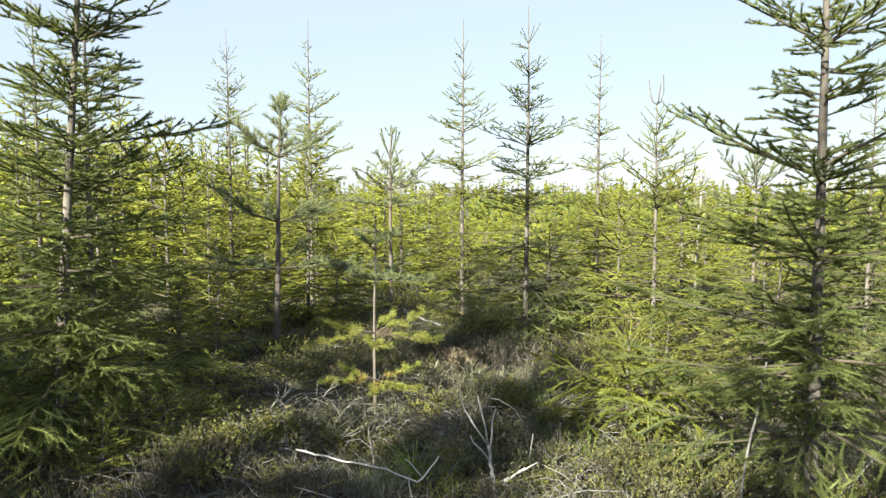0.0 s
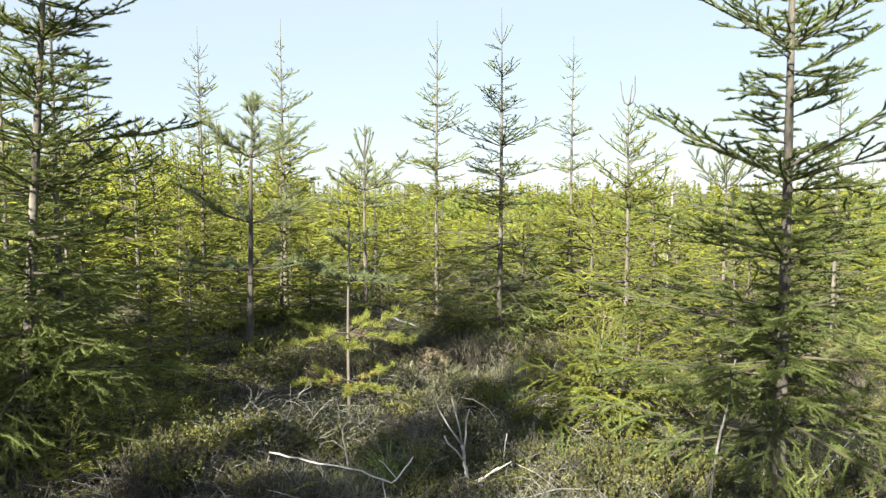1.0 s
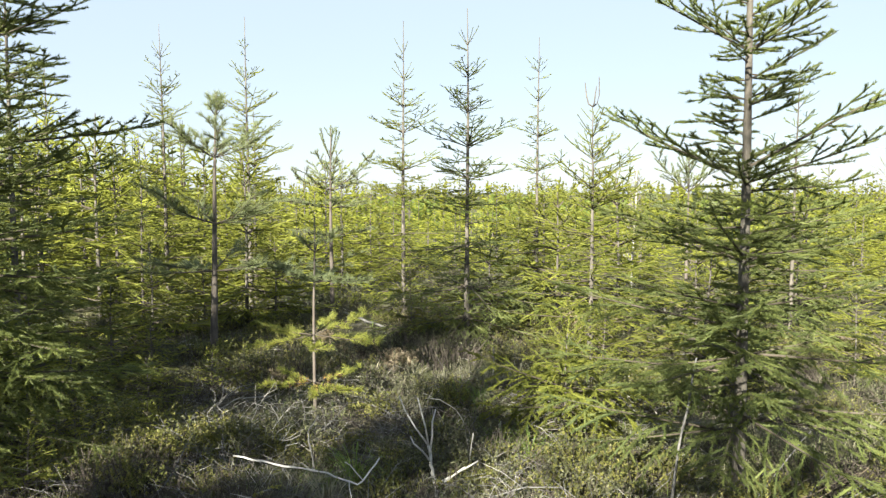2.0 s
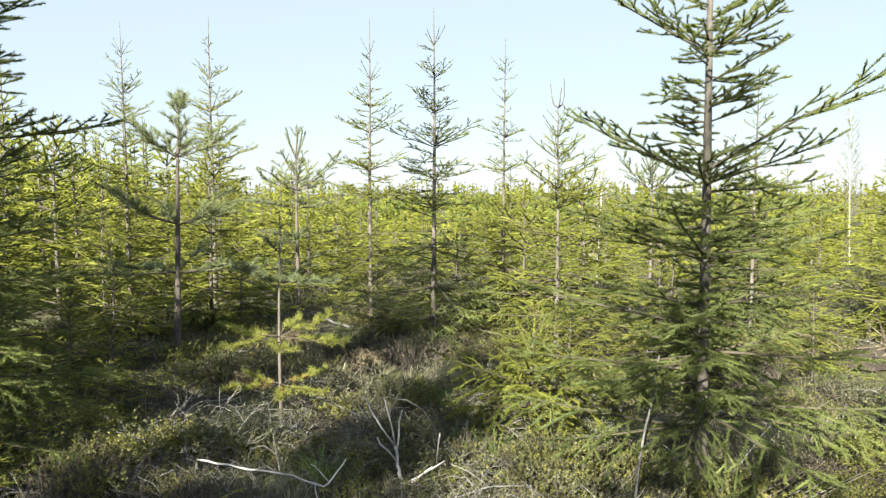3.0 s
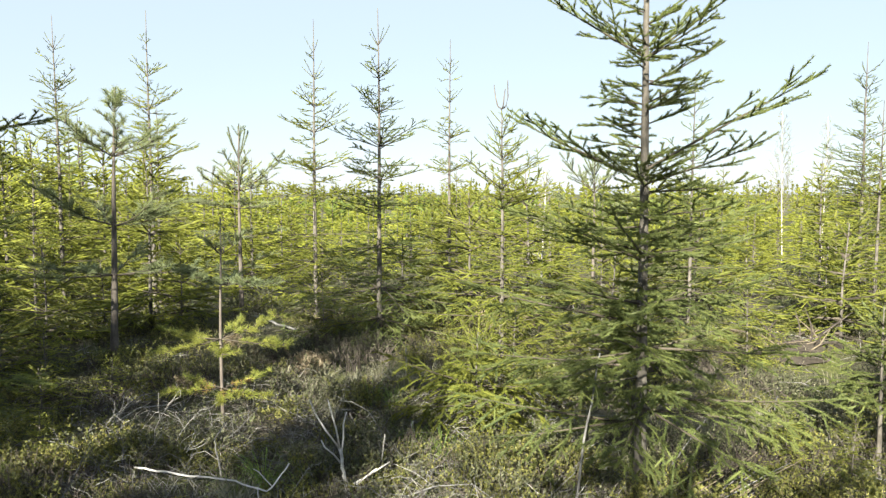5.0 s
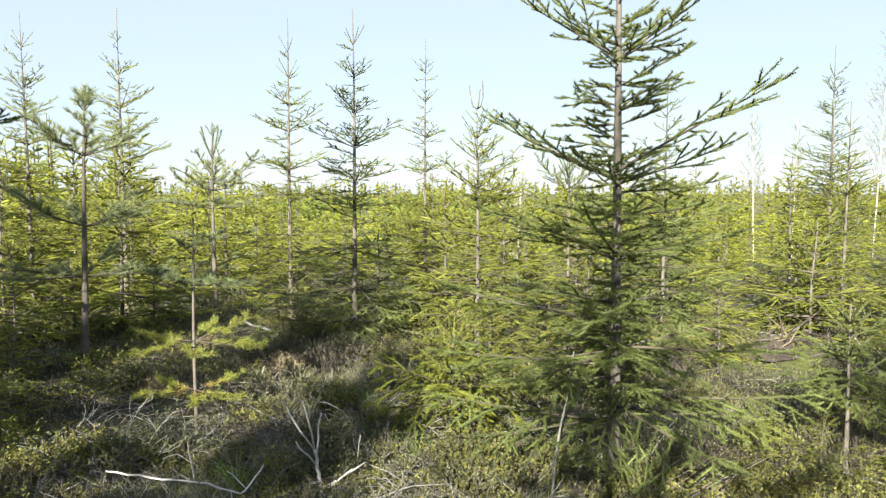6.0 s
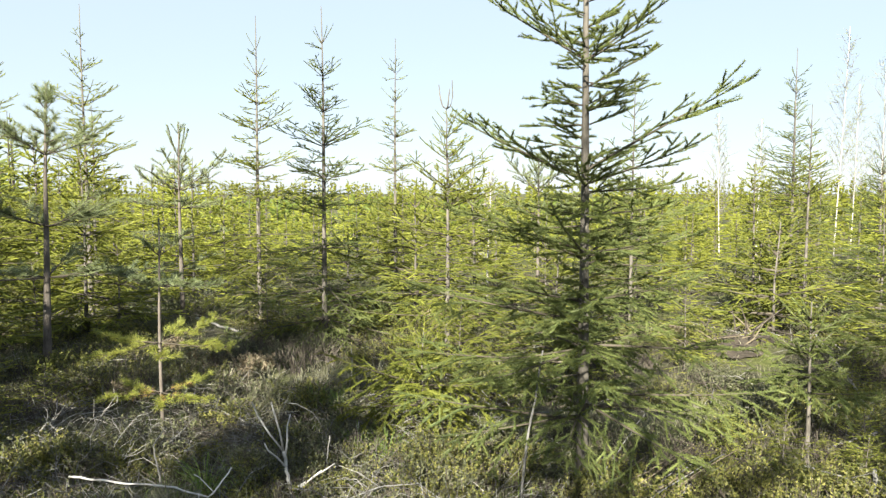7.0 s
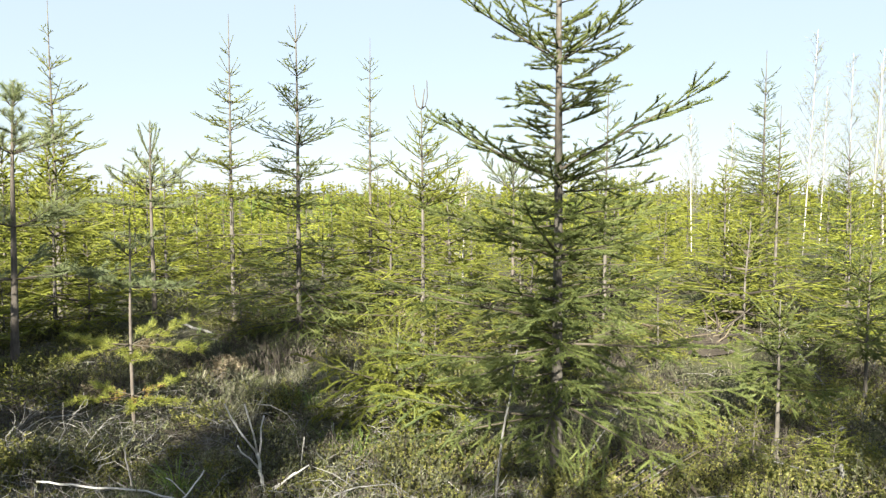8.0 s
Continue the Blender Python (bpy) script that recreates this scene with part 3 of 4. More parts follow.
taken = [(0.91, 7.8), (2.07, 7.0), (0.27, 10.0), (-1.93, 10.5), (-3.4, 11.5), (2.37, 11.0), (-1.75, 7.4), (-0.72, 9.9), (4.35, 10.0), (8.05, 9.0), (7.15, 7.7), (8.45, 7.8), (-2.95, 9.0), (4.73, 7.94), (-4.5, 8.0), (3.55, 10.2)]
pick = random.Random(5)
spots = []
while len(spots) < 280:
    a = radians(pick.uniform(-40, 58))
    d = 9.5 + 28 * pick.random() ** 0.85
    x, y = d * math.sin(a), d * math.cos(a)
    if d < 16 and abs(math.degrees(a) + 7.6) < 1.5:
        continue
    if all((x - p) ** 2 + (y - q) ** 2 > (0.8 + 0.012 * d) ** 2 for p, q in taken):
        taken.append((x, y))
        spots.append((x, y, d))
used = set()
for k, (x, y, d) in enumerate(spots):
    src = kinds_close[pick.choice((0, 1, 1, 2))] if d < 15 else kinds[pick.choice((0, 0, 1, 1, 2, 3, 4))] if d < 22 else kinds_far[pick.choice((0, 1, 2))]
    sc = pick.uniform(0.64, 0.96) * (0.92 + 0.72 * min(1.0, max(0.0, (2.0 - math.degrees(math.atan2(x, y))) / 22)))
    m = Matrix.Translation(on_ground(x, y)) @ Matrix.Rotation(pick.uniform(0, 6.28), 4, "Z")
    if src not in used:
        used.add(src)
        src.matrix_basis = m @ Matrix.Scale(sc, 4)
    else:
        keep = src.scale.copy()
        src.scale = (sc, sc, sc)
        copy_thing(src, m)
        src.scale = keep

for src in kinds + kinds_close + kinds_far:
    if src not in used:
        for ob in (*src.children, src):
            bpy.data.objects.remove(ob)
# saplings share the needle colour that has sunlight put in
SAPLING = dict(density=75, n_len=0.018, n_wid=0.007, core=0.0058, mat=M_NEEDLE_SUN, between=3, step=0.085, curve=0.6)
saps = [crowd_spruce("spruce_sapling", 1.3, 0.75, label="small spreading spruce sapling among heather", rich=5, gap=0.2, low=0.06, **SAPLING),
        crowd_spruce("spruce_sapling", 0.9, 0.7, label="low spruce sapling spreading over the ground", rich=5, gap=0.17, low=0.04, **SAPLING)]
for k, (x, y, h) in enumerate(((1.9, 6.0, 0.8), (2.9, 6.2, 1.2), (3.3, 7.3, 1.5), (1.3, 8.7, 1.2), (-2.2, 8.9, 0.9), (-2.6, 8.2, 1.2), (-3.6, 7.2, 1.0), (-4.3, 5.9, 1.2), (4.2, 6.0, 0.9),
                               (6.0, 6.9, 1.4), (6.3, 5.6, 1.1), (2.2, 9.0, 1.7), (3.1, 9.3, 2.0), (-1.4, 9.3, 1.1), (0.3, 8.0, 0.8), (5.2, 8.6, 1.6), (6.2, 7.4, 1.2), (-3.0, 5.6, 0.8), (3.1, 3.4, 0.42), (3.75, 3.45, 0.38), (2.75, 3.5, 0.4), (3.5, 3.2, 0.3), (4.6, 4.4, 0.5), (-2.9, 4.0, 0.6), (-1.9, 4.5, 0.45), (-3.4, 4.8, 0.8), (-2.3, 5.4, 0.7),
                               (-1.85, 5.7, 0.5), (-2.1, 6.6, 0.7), (-1.5, 6.3, 0.4), (-2.6, 7.0, 0.9), (-2.9, 6.1, 0.8), (-1.55, 4.75, 0.36), (-1.9, 3.9, 0.4), (-2.5, 3.7, 0.45))):
    src = saps[k % 2]
    sc = h / (1.3, 0.9)[k % 2]
    m = Matrix.Translation(on_ground(x, y)) @ Matrix.Rotation(pick.uniform(0, 6.28), 4, "Z")
    if k < 2:
        src.matrix_basis = m @ Matrix.Scale(sc, 4)
    else:
        keep = src.scale.copy()
        src.scale = (sc, sc, sc)
        copy_thing(src, m)
        src.scale = keep

# ---- unseen tall trees added at the back of the camera, to shade the foreground ----
tall = crowd_spruce("tall_spruce", 11.5, 3.0, density=13, n_len=0.2, n_wid=0.12, core=0.04, mat=M_NEEDLE, label="unseen tall dense spruce added to shade the foreground", rich=7, gap=0.6, step=0.3, sub=0, curve=0.72, twig=0.5)
tall.location = on_ground(-10.2, -8.2)
for tx, ty in ((-11.1, -8.9), (-12.5, -8.4), (-13.9, -9.0), (-15.3, -8.3), (-16.7, -8.9), (-18.2, -8.5), (-13.2, -10.2), (-16.0, -10.3), (-4.3, -13.0)):
    copy_thing(tall, Matrix.Translation(on_ground(tx, ty)) @ Matrix.Rotation(tx, 4, "Z"))
low_size = tall.scale.copy()
tall.scale = (0.55, 0.55, 0.57)
for tx, ty in ((-7.2, -4.5),):
    copy_thing(tall, Matrix.Translation(on_ground(tx, ty)) @ Matrix.Rotation(tx, 4, "Z"))
tall.scale = (0.49, 0.49, 0.525)
for tx, ty in ((-5.7, -4.6), (-5.35, -5.5)):
    copy_thing(tall, Matrix.Translation(on_ground(tx, ty)) @ Matrix.Rotation(tx, 4, "Z"))
tall.scale = (0.49, 0.49, 0.505)
copy_thing(tall, Matrix.Translation(on_ground(-6.5, -4.25)) @ Matrix.Rotation(2.0, 4, "Z"))
tall.scale = (0.8, 0.8, 0.8)
copy_thing(tall, Matrix.Translation(on_ground(-6.3, -7.9)))
tall.scale = low_size
# also added unseen: only the high crown blocks sun, low ground stays lit
high = crowd_spruce("tall_pine", 11.5, 2.6, density=13, n_len=0.2, n_wid=0.12, core=0.04, mat=M_PINE, label="unseen tall pine with a bare trunk, added to shade from its high crown", rich=6, gap=0.6, step=0.2, low=7.2)
high.scale = (0.5, 0.5, 0.84)
copy_thing(high, Matrix.Translation(on_ground(-6.5, -4.9)) @ Matrix.Rotation(1.0, 4, "Z"))
high.scale = (0.8, 0.8, 1.0)
high.location = on_ground(-6.4, -5.5)
# added unseen, sparse so that it dapples the near right spruce
thin = crowd_spruce("tall_spruce", 7.2, 2.3, density=11, n_len=0.15, n_wid=0.07, core=0.022, mat=M_NEEDLE, label="unseen thin half-bare spruce added to cast dappled shade", rich=5, gap=0.5, step=0.3, sub=0, curve=0.72)
thin.location = on_ground(-2.1, -4.0)


# ---- far woods ----
def far_wood(name, label, a0, a1, d0, d1, n, hmin, hmax, mat, kind_conifer, sprays=34):
    geo = []
    leaf = []
    for _ in range(n):
        a, d = radians(pick.uniform(a0, a1)), pick.uniform(d0, d1)
        x, y, h = d * math.sin(a), d * math.cos(a), pick.uniform(hmin, hmax)
        z = float(gz(x, y))
        geo.append(tube([(x, y, z - 0.2), (x, y, z + h)], (0.012 * h, 0.01), 4))
        for _ in range(sprays):
            u = pick.random() ** 0.8
            r = (0.24 if kind_conifer else 0.2) * h * ((1 - u) ** 0.8 + 0.04 if kind_conifer else math.sin(math.pi * min(1, 0.15 + u * 0.85)) + 0.1) * pick.uniform(0.6, 1.1)
            th = pick.uniform(0, 6.28)
            p = np.array([x, y, z + h * (0.04 + 0.94 * u)])
            leaf.append((p, p + np.array([math.cos(th) * r, math.sin(th) * r, r * ((0.7 * u - 0.15) if kind_conifer else 0.5)])))
    wood = thing(name, (0, 0, 0), label, "woodland", kind="stuff")
    part("trunks", joined(geo), M_TWIG, wood)
    sz = 0.5 * (d0 + d1) * 0.0011
    part("crowns", joined([shoots(leaf, sz), needles(leaf, 0.2 / sz, sz * 3.0, sz * 0.7, 0.9, 0.1)]), mat, wood)
    return wood


far_wood("far_spruce_wood", "distant line of young conifers", -45, 62, 38, 90, 520, 2.5, 3.9, M_NEEDLE_YOUNG_SUN, True)
far_wood("far_thicket", "distant bright green thicket of young broadleaves", -6, 30, 45, 70, 170, 2.6, 3.1, M_FRESH, False)
far_wood("distant_forest", "distant green forest edge", -60, 70, 130, 220, 800, 4.8, 6.4, M_NEEDLE_SUN, True, 14)
far_wood("far_spruce_wood", "taller dark conifers on the rise", -46, -14, 30, 50, 140, 3.9, 5.8, M_NEEDLE, True)


# ---- low growth ----
def shrub_mesh(name, n_stem, rad, high, density, n_len, n_wid):
    seg, wood = [], []
    for _ in range(n_stem):
        a, r = rng.random() * 6.28, rad * math.sqrt(rng.random())
        o = np.array([r * math.cos(a), r * math.sin(a), -0.02])
        for _ in range(2):
            e = o + np.array([rng.normal() * 0.07, rng.normal() * 0.07, high * (0.5 + 0.6 * rng.random())])
            wood.append(tube([o, e], (0.003, 0.0012), 3))
            seg.append((o * 0.5 + e * 0.5, e))
            for _ in range(3):
                f = 0.35 + 0.6 * rng.random()
                b = o + (e - o) * f
                seg.append((b, b + rng.normal(size=3) * 0.045 + (0, 0, 0.03)))
    return joined(wood), needles(seg, density, n_len, n_wid, 0.4, 0.3)


def low_clumps(name, label, category, group, mat, spots_, n_stem, rad, high, density, n_len, n_wid, variants=3):
    src = []
    for k, (x, y, sc) in enumerate(spots_):
        m = Matrix.Translation(on_ground(x, y, 0.0)) @ Matrix.Rotation(pick.uniform(0, 6.28), 4, "Z")
        if k < variants:
            w, f = shrub_mesh(name, n_stem, rad, high, density, n_len, n_wid)
            ob = tagged(new(name, mesh_of("stems", *w, [M_STEM])), label, category, group)
            part("fronds" if "fern" in name else "leaves", f, mat, ob)
            ob.matrix_basis = m @ Matrix.Scale(sc, 4)
            src.append(ob)
        else:
            o = src[k % variants]
            keep = o.scale.copy()
            o.scale = (sc, sc, sc)
            copy_thing(o, m)
            o.scale = keep


CLEAR = ((-0.9, 4.3), (-0.55, 4.1), (-0.2, 3.9), (0.28, 3.85), (0.8, 4.65), (-0.42, 4.15), (0.93, 5.9), (1.55, 3.5), (-0.45, 9.5), (-0.25, 9.0), (-0.17, 8.6), (-0.15, 8.2), (-0.1, 7.8), (0.05, 6.5), (5.0, 6.4), (4.7, 6.2), (5.3, 6.3), (4.8, 5.8), (5.1, 5.9), (4.5, 5.6))


def scatter(n, a0, a1, d0, d1, s0, s1, power=0.7):
    out = []
    while len(out) < n:
        a, d = radians(pick.uniform(a0, a1)), d0 + (d1 - d0) * pick.random() ** power
        if any(math.hypot(d * math.sin(a) - cx, d * math.cos(a) - cy) < 0.24 for cx, cy in CLEAR):
            continue
        out.append((d * math.sin(a), d * math.cos(a), pick.uniform(s0, s1)))
    return out


low_clumps("bilberry_shrub", "low green bilberry shrub on the forest floor", "shrub", "low shrubs", M_SHRUB, scatter(150, -38, 54, 3.0, 9.5, 0.7, 1.3), 20, 0.22, 0.2, 100, 0.016, 0.013)
low_clumps("heather_shrub", "brownish heather tuft on the forest floor", "shrub", "low shrubs", M_HEATH, scatter(130, -38, 54, 3.0, 10, 0.7, 1.3) + scatter(75, -36, 54, 9.5, 19, 1.3, 2.3), 22, 0.22, 0.18, 80, 0.018, 0.010)
low_clumps("bilberry_shrub", "low sunlit bilberry shrub with small yellow-green leaves", "shrub", "low shrubs", M_SHRUB,
           [(-1.3, 4.6, 1.1), (-1.12, 4.78, 1.0), (-1.5, 4.45, 1.0), (-0.74, 4.7, 0.8), (-0.6, 4.58, 0.8), (0.45, 4.4, 0.7), (1.15, 4.3, 0.9), (1.0, 3.9, 0.8), (1.4, 4.4, 0.9), (-1.05, 4.1, 0.8), (-0.3, 4.45, 0.6), (0.08, 4.25, 0.7), (0.6, 3.95, 0.7), (0.3, 4.75, 0.7), (0.75, 4.4, 0.8), (-1.65, 4.2, 1.0), (-1.4, 3.9, 0.9), (-0.2, 4.7, 0.6), (1.3, 4.0, 0.9), (1.65, 4.15, 0.9), (1.2, 3.6, 0.8),
            (2.6, 3.3, 0.9), (2.9, 3.1, 1.0), (3.2, 3.0, 0.9), (2.7, 2.95, 0.8), (3.0, 3.7, 1.0), (3.6, 3.0, 0.9), (2.3, 3.2, 0.8)], 26, 0.2, 0.2, 110, 0.017, 0.013)


def heather_cover(spots_, n_stem, rad, high, density, n_len, n_wid, variants=3):
    """All bare heather as one cover of the ground: stems and their last leaves."""
    shapes = [shrub_mesh("bare_heather", n_stem, rad, high, density, n_len, n_wid) for _ in range(variants)]
    stems, leaves = [], []
    for k, (x, y, sc) in enumerate(spots_):
        a = pick.uniform(0, 6.28)
        turn = np.array(((math.cos(a), math.sin(a), 0), (-math.sin(a), math.cos(a), 0), (0, 0, 1))) * sc
        for (v, t), out in zip(shapes[k % variants], (stems, leaves)):
            out.append((np.asarray(v) @ turn + np.array(on_ground(x, y, 0.0)), t))
    cover = thing("bare_heather", (0, 0, 0), "tangled bare brown heather stems covering the ground", "heather", kind="stuff")
    part("stems", joined(stems), M_STEM, cover)
    part("leaves", joined(leaves), M_HEATH, cover)


heather_cover([(-1.0, 3.9, 1.1), (-0.6, 3.7, 0.9), (-1.5, 4.0, 1.1), (-1.95, 3.9, 1.1), (0.75, 3.5, 1.0)] + scatter(60, -36, 52, 3.0, 8.5, 0.8, 1.3), 60, 0.24, 0.2, 14, 0.012, 0.006)
low_clumps("withered_fern", "tan withered fern clump", "fern", "withered ferns", M_FERN, [(0.09, 6.7, 0.85), (0.2, 6.75, 0.7), (-0.9, 6.2, 0.6), (-1.3, 6.5, 0.6)] + scatter(8, -20, 45, 6, 10, 0.5, 0.8), 20, 0.12, 0.3, 200, 0.03, 0.014)


def blades(n, place, hmin, hmax, width, lean):
    """Bent grass blades of two pieces each."""
    b = np.array([place() for _ in range(n)])
    z = gz(b[:, 0], b[:, 1]) - 0.01
    o = np.column_stack([b, z])
    a, h = rng.random(n) * 6.28, hmin + (hmax - hmin) * rng.random(n)
    out = np.stack([np.cos(a), np.sin(a), np.zeros(n)], 1)
    w = np.stack([-np.sin(a), np.cos(a), np.zeros(n)], 1) * width * (0.6 + 0.8 * rng.random((n, 1))) * 0.5
    ln = lean * (0.3 + rng.random((n, 1)))
    m = o + out * (h[:, None] * ln * 0.35) + np.array([0, 0, 1]) * (h * 0.6)[:, None]
    e = o + out * (h[:, None] * ln) + np.array([0, 0, 1]) * (h * (1 - 0.35 * ln[:, 0]))[:, None]
    v = np.stack([o - w, o + w, m - w * 0.8, m + w * 0.8, e], 1).reshape(-1, 3)
    k = np.arange(n)[:, None] * 5
    t = np.concatenate([k + np.array([0, 1, 2]), k + np.array([1, 3, 2]), k + np.array([2, 3, 4])])
    return v, t


def anywhere():
    a, d = radians(pick.uniform(-40, 56)), 2.6 + 8.5 * pick.random() ** 0.8
    return d * math.sin(a), d * math.cos(a)


tufts = [anywhere() for _ in range(420)]


def in_tufts():
    x, y = tufts[pick.randrange(len(tufts))]
    return x + pick.gauss(0, 0.09), y + pick.gauss(0, 0.09)


dry = thing("dry_grass", (0, 0, 0), "pale dry grass and straw on the ground", "grass", kind="stuff")
part("blades", blades(7000, in_tufts, 0.05, 0.2, 0.004, 1.3), M_STRAW, dry)
part("straw", blades(4500, anywhere, 0.04, 0.12, 0.004, 1.9), M_STRAW, dry)


def front_turf():
    return pick.gauss(0.2, 0.9), pick.uniform(3.2, 4.6)


part("near_blades", blades(2200, front_turf, 0.05, 0.16, 0.0032, 1.4), M_STRAW, dry)
green = thing("green_grass", (0, 0, 0), "fresh green grass tufts", "grass", kind="stuff")
part("blades", blades(2600, in_tufts, 0.06, 0.2, 0.004, 0.7), M_GRASS, green)
part("near_blades", blades(600, front_turf, 0.06, 0.18, 0.0035, 0.9), M_GRASS, green)


def litter(n, place, lmin, lmax, r, lift):
    """Thin dead twigs lying every way, joined."""
    out = []
    for _ in range(n):
        x, y = place()
        a, L = pick.uniform(0, 6.28), pick.uniform(lmin, lmax)
        c, sn = math.cos(a) * L, math.sin(a) * L
        z0, z2 = pick.uniform(0, lift * 0.5), pick.uniform(0, lift)
        mid = (x + c * 0.5 + pick.gauss(0, 0.08 * L), y + sn * 0.5 + pick.gauss(0, 0.08 * L))
        p = [(x, y, float(gz(x, y)) + z0), (*mid, float(gz(*mid)) + 0.5 * (z0 + z2) + pick.uniform(0.0, 0.3) * lift), (x + c, y + sn, float(gz(x + c, y + sn)) + z2)]
        w = r * pick.uniform(0.6, 1.5)
        out.append(tube(p, (w, w * 0.8, w * 0.4), 3))
    return joined(out)


twigs = thing("twig_litter", (0, 0, 0), "tangle of thin grey dead twigs on the ground", "litter", kind="stuff")
part("fine_twigs", litter(500, anywhere, 0.05, 0.26, 0.0019, 0.14), M_DEAD, twigs)
part("dark_twigs", litter(2000, anywhere, 0.1, 0.5, 0.0024, 0.2), M_STEM, twigs)


def in_front():
    return pick.uniform(-1.7, 2.0), pick.uniform(3.2, 6.2)


part("heap_of_twigs", litter(1000, in_front, 0.08, 0.4, 0.0022, 0.16), M_DEADDARK, twigs)
part("grey_twigs", litter(400, in_front, 0.06, 0.3, 0.0019, 0.22), M_DEAD, twigs)
part("brown_twigs", litter(1300, in_front, 0.06, 0.3, 0.0024, 0.14), M_STEM, twigs)


def root_mound(x, y, size, label, rise=0.85, roots=26):
    """A heap of torn-up earth and roots."""
    n, m = 9, 16
    u, a = np.meshgrid(np.linspace(0, 1, n), np.arange(m) * 2 * np.pi / m, indexing="ij")
    r = size * u * (1 + 0.25 * np.sin(3 * a + 1) + 0.18 * rng.random(u.shape))
    z = size * rise * (1 - u ** 1.6) * (1 + 0.35 * (rng.random(u.shape) - 0.5)) - 0.1 * rise
    v = np.stack([r * np.cos(a), r * np.sin(a) * 0.7, z], -1).reshape(-1, 3)
    k, j = np.meshgrid(np.arange(n - 1), np.arange(m), indexing="ij")
    p, q = k * m + j, k * m + (j + 1) % m
    t = np.concatenate([np.stack([p, p + m, q], -1).reshape(-1, 3), np.stack([q, p + m, q + m], -1).reshape(-1, 3)])
    ob = thing("root_mound", on_ground(x, y), label, "mound")
    part("earth", (v, t), M_SOIL, ob)
    for _ in range(roots):
        th, h = rng.random() * 6.28, rng.random()
        o = np.array([math.cos(th), 0.7 * math.sin(th), 0]) * size * 0.7 * (1 - 0.6 * h) + (0, 0, size * 0.82 * rise * h)
        d = rng.normal(size=3) * (0.25, 0.25, 0.15)
        part("root", tube([o, o + d * 0.5 + rng.normal(size=3) * 0.02, o + d], (0.011, 0.008, 0.003), 5), M_STEM if h > 0.5 else M_STALK, ob)
    return ob


root_mound(-2.1, 15.4, 0.42, "heap of brown torn-up earth with broken roots")
root_mound(5.15, 6.6, 0.6, "low patch of bare brown earth with dead twigs", 0.16, 44)

# ---- dead sticks and branches ----
def stick(name, pts, r0, r1, mat, label, side=(), sides=6):
    """A bent dead stick with side twigs, rows of (fraction, direction, length)."""
    o = Vector(pts[0])
    ob = thing(name, o, label, "stick", "dead sticks")
    p = np.array(pts) - np.array(pts[0])
    s = np.linspace(0, 1, len(p) * 4)
    k = np.linspace(0, 1, len(p))
    line = np.stack([np.interp(s, k, p[:, i]) for i in range(3)], 1) + rng.normal(size=(len(s), 3)) * r0 * 0.35
    part("stem", tube(line, np.linspace(r0, r1, len(s)), sides, 0.25), mat, ob, smooth=True)
    for f, d, ln in side:
        b = np.array([np.interp(f, s, line[:, i]) for i in range(3)])
        d = np.array(d, float) / np.linalg.norm(d)
        q = [b, b + d * ln * 0.4 + rng.normal(size=3) * 0.02 * ln, b + d * ln * 0.75 + rng.normal(size=3) * 0.05 * ln, b + d * ln]
        part("twig", tube(q, np.linspace((r0 + r1) * 0.3, r1 * 0.5, 4), 5, 0.2), mat, ob, smooth=True)
    return ob


def g(x, y, up=0.0):
    return (x, y, float(gz(x, y)) + up)


stick("dead_sapling", [g(0.305, 3.98, -0.02), g(0.28, 3.98, 0.15), g(0.255, 3.99, 0.29)], 0.012, 0.009, M_BLEACH, "bleached forked dead sapling standing in the grass",
      [(1.0, (-0.155, 0.02, 0.27), 0.33), (0.96, (-0.06, -0.02, 0.28), 0.31), (0.25, (0.24, 0.02, 0.12), 0.28), (0.7, (-0.1, -0.03, 0.14), 0.2), (0.9, (0.03, 0.03, 0.2), 0.24), (0.2, (0.3, -0.1, 0.25), 0.22)])
stick("stake", [g(0.82, 4.85, -0.03), g(0.81, 4.85, 0.18)], 0.009, 0.009, M_BLEACH, "short pale cut stake in the grass")
stick("stake", [g(0.94, 6.1, -0.03), g(0.95, 6.1, 0.32)], 0.009, 0.006, M_DEAD, "thin grey dead stake in the grass")
stick("dead_branch", [g(-0.88, 4.18, 0.20), g(-0.57, 4.0, 0.19), g(-0.33, 3.88, 0.19), g(-0.13, 3.76, 0.18), g(-0.02, 3.95, 0.24)], 0.0062, 0.0045, M_BLEACH, "long grey dead branch lying on the ground", [(0.68, (0.1, -0.7, -0.2), 0.15), (0.8, (-0.5, 0.1, 0.5), 0.14)])
stick("dead_branch", [g(-0.42, 4.3, 0), g(-0.44, 4.3, 0.15), g(-0.46, 4.32, 0.27), g(-0.40, 4.34, 0.36)], 0.007, 0.004, M_DEAD, "curved grey dead twig standing upright")
stick("fallen_log", [g(-0.55, 9.8, 0.04), g(0.02, 8.8, 0.03)], 0.02, 0.015, M_DEADDARK, "pale fallen log lying between the trees")
stick("leaning_pole", [g(1.50, 3.55, -0.02), g(1.56, 3.6, 0.35), g(1.68, 3.66, 0.85)], 0.009, 0.005, M_DEADDARK, "thin grey pole leaning against the spruce")
stick("stump_stick", [g(3.40, 3.04, -0.03), g(3.40, 3.05, 0.14)], 0.014, 0.012, M_DEADDARK, "short weathered stump of a sapling")
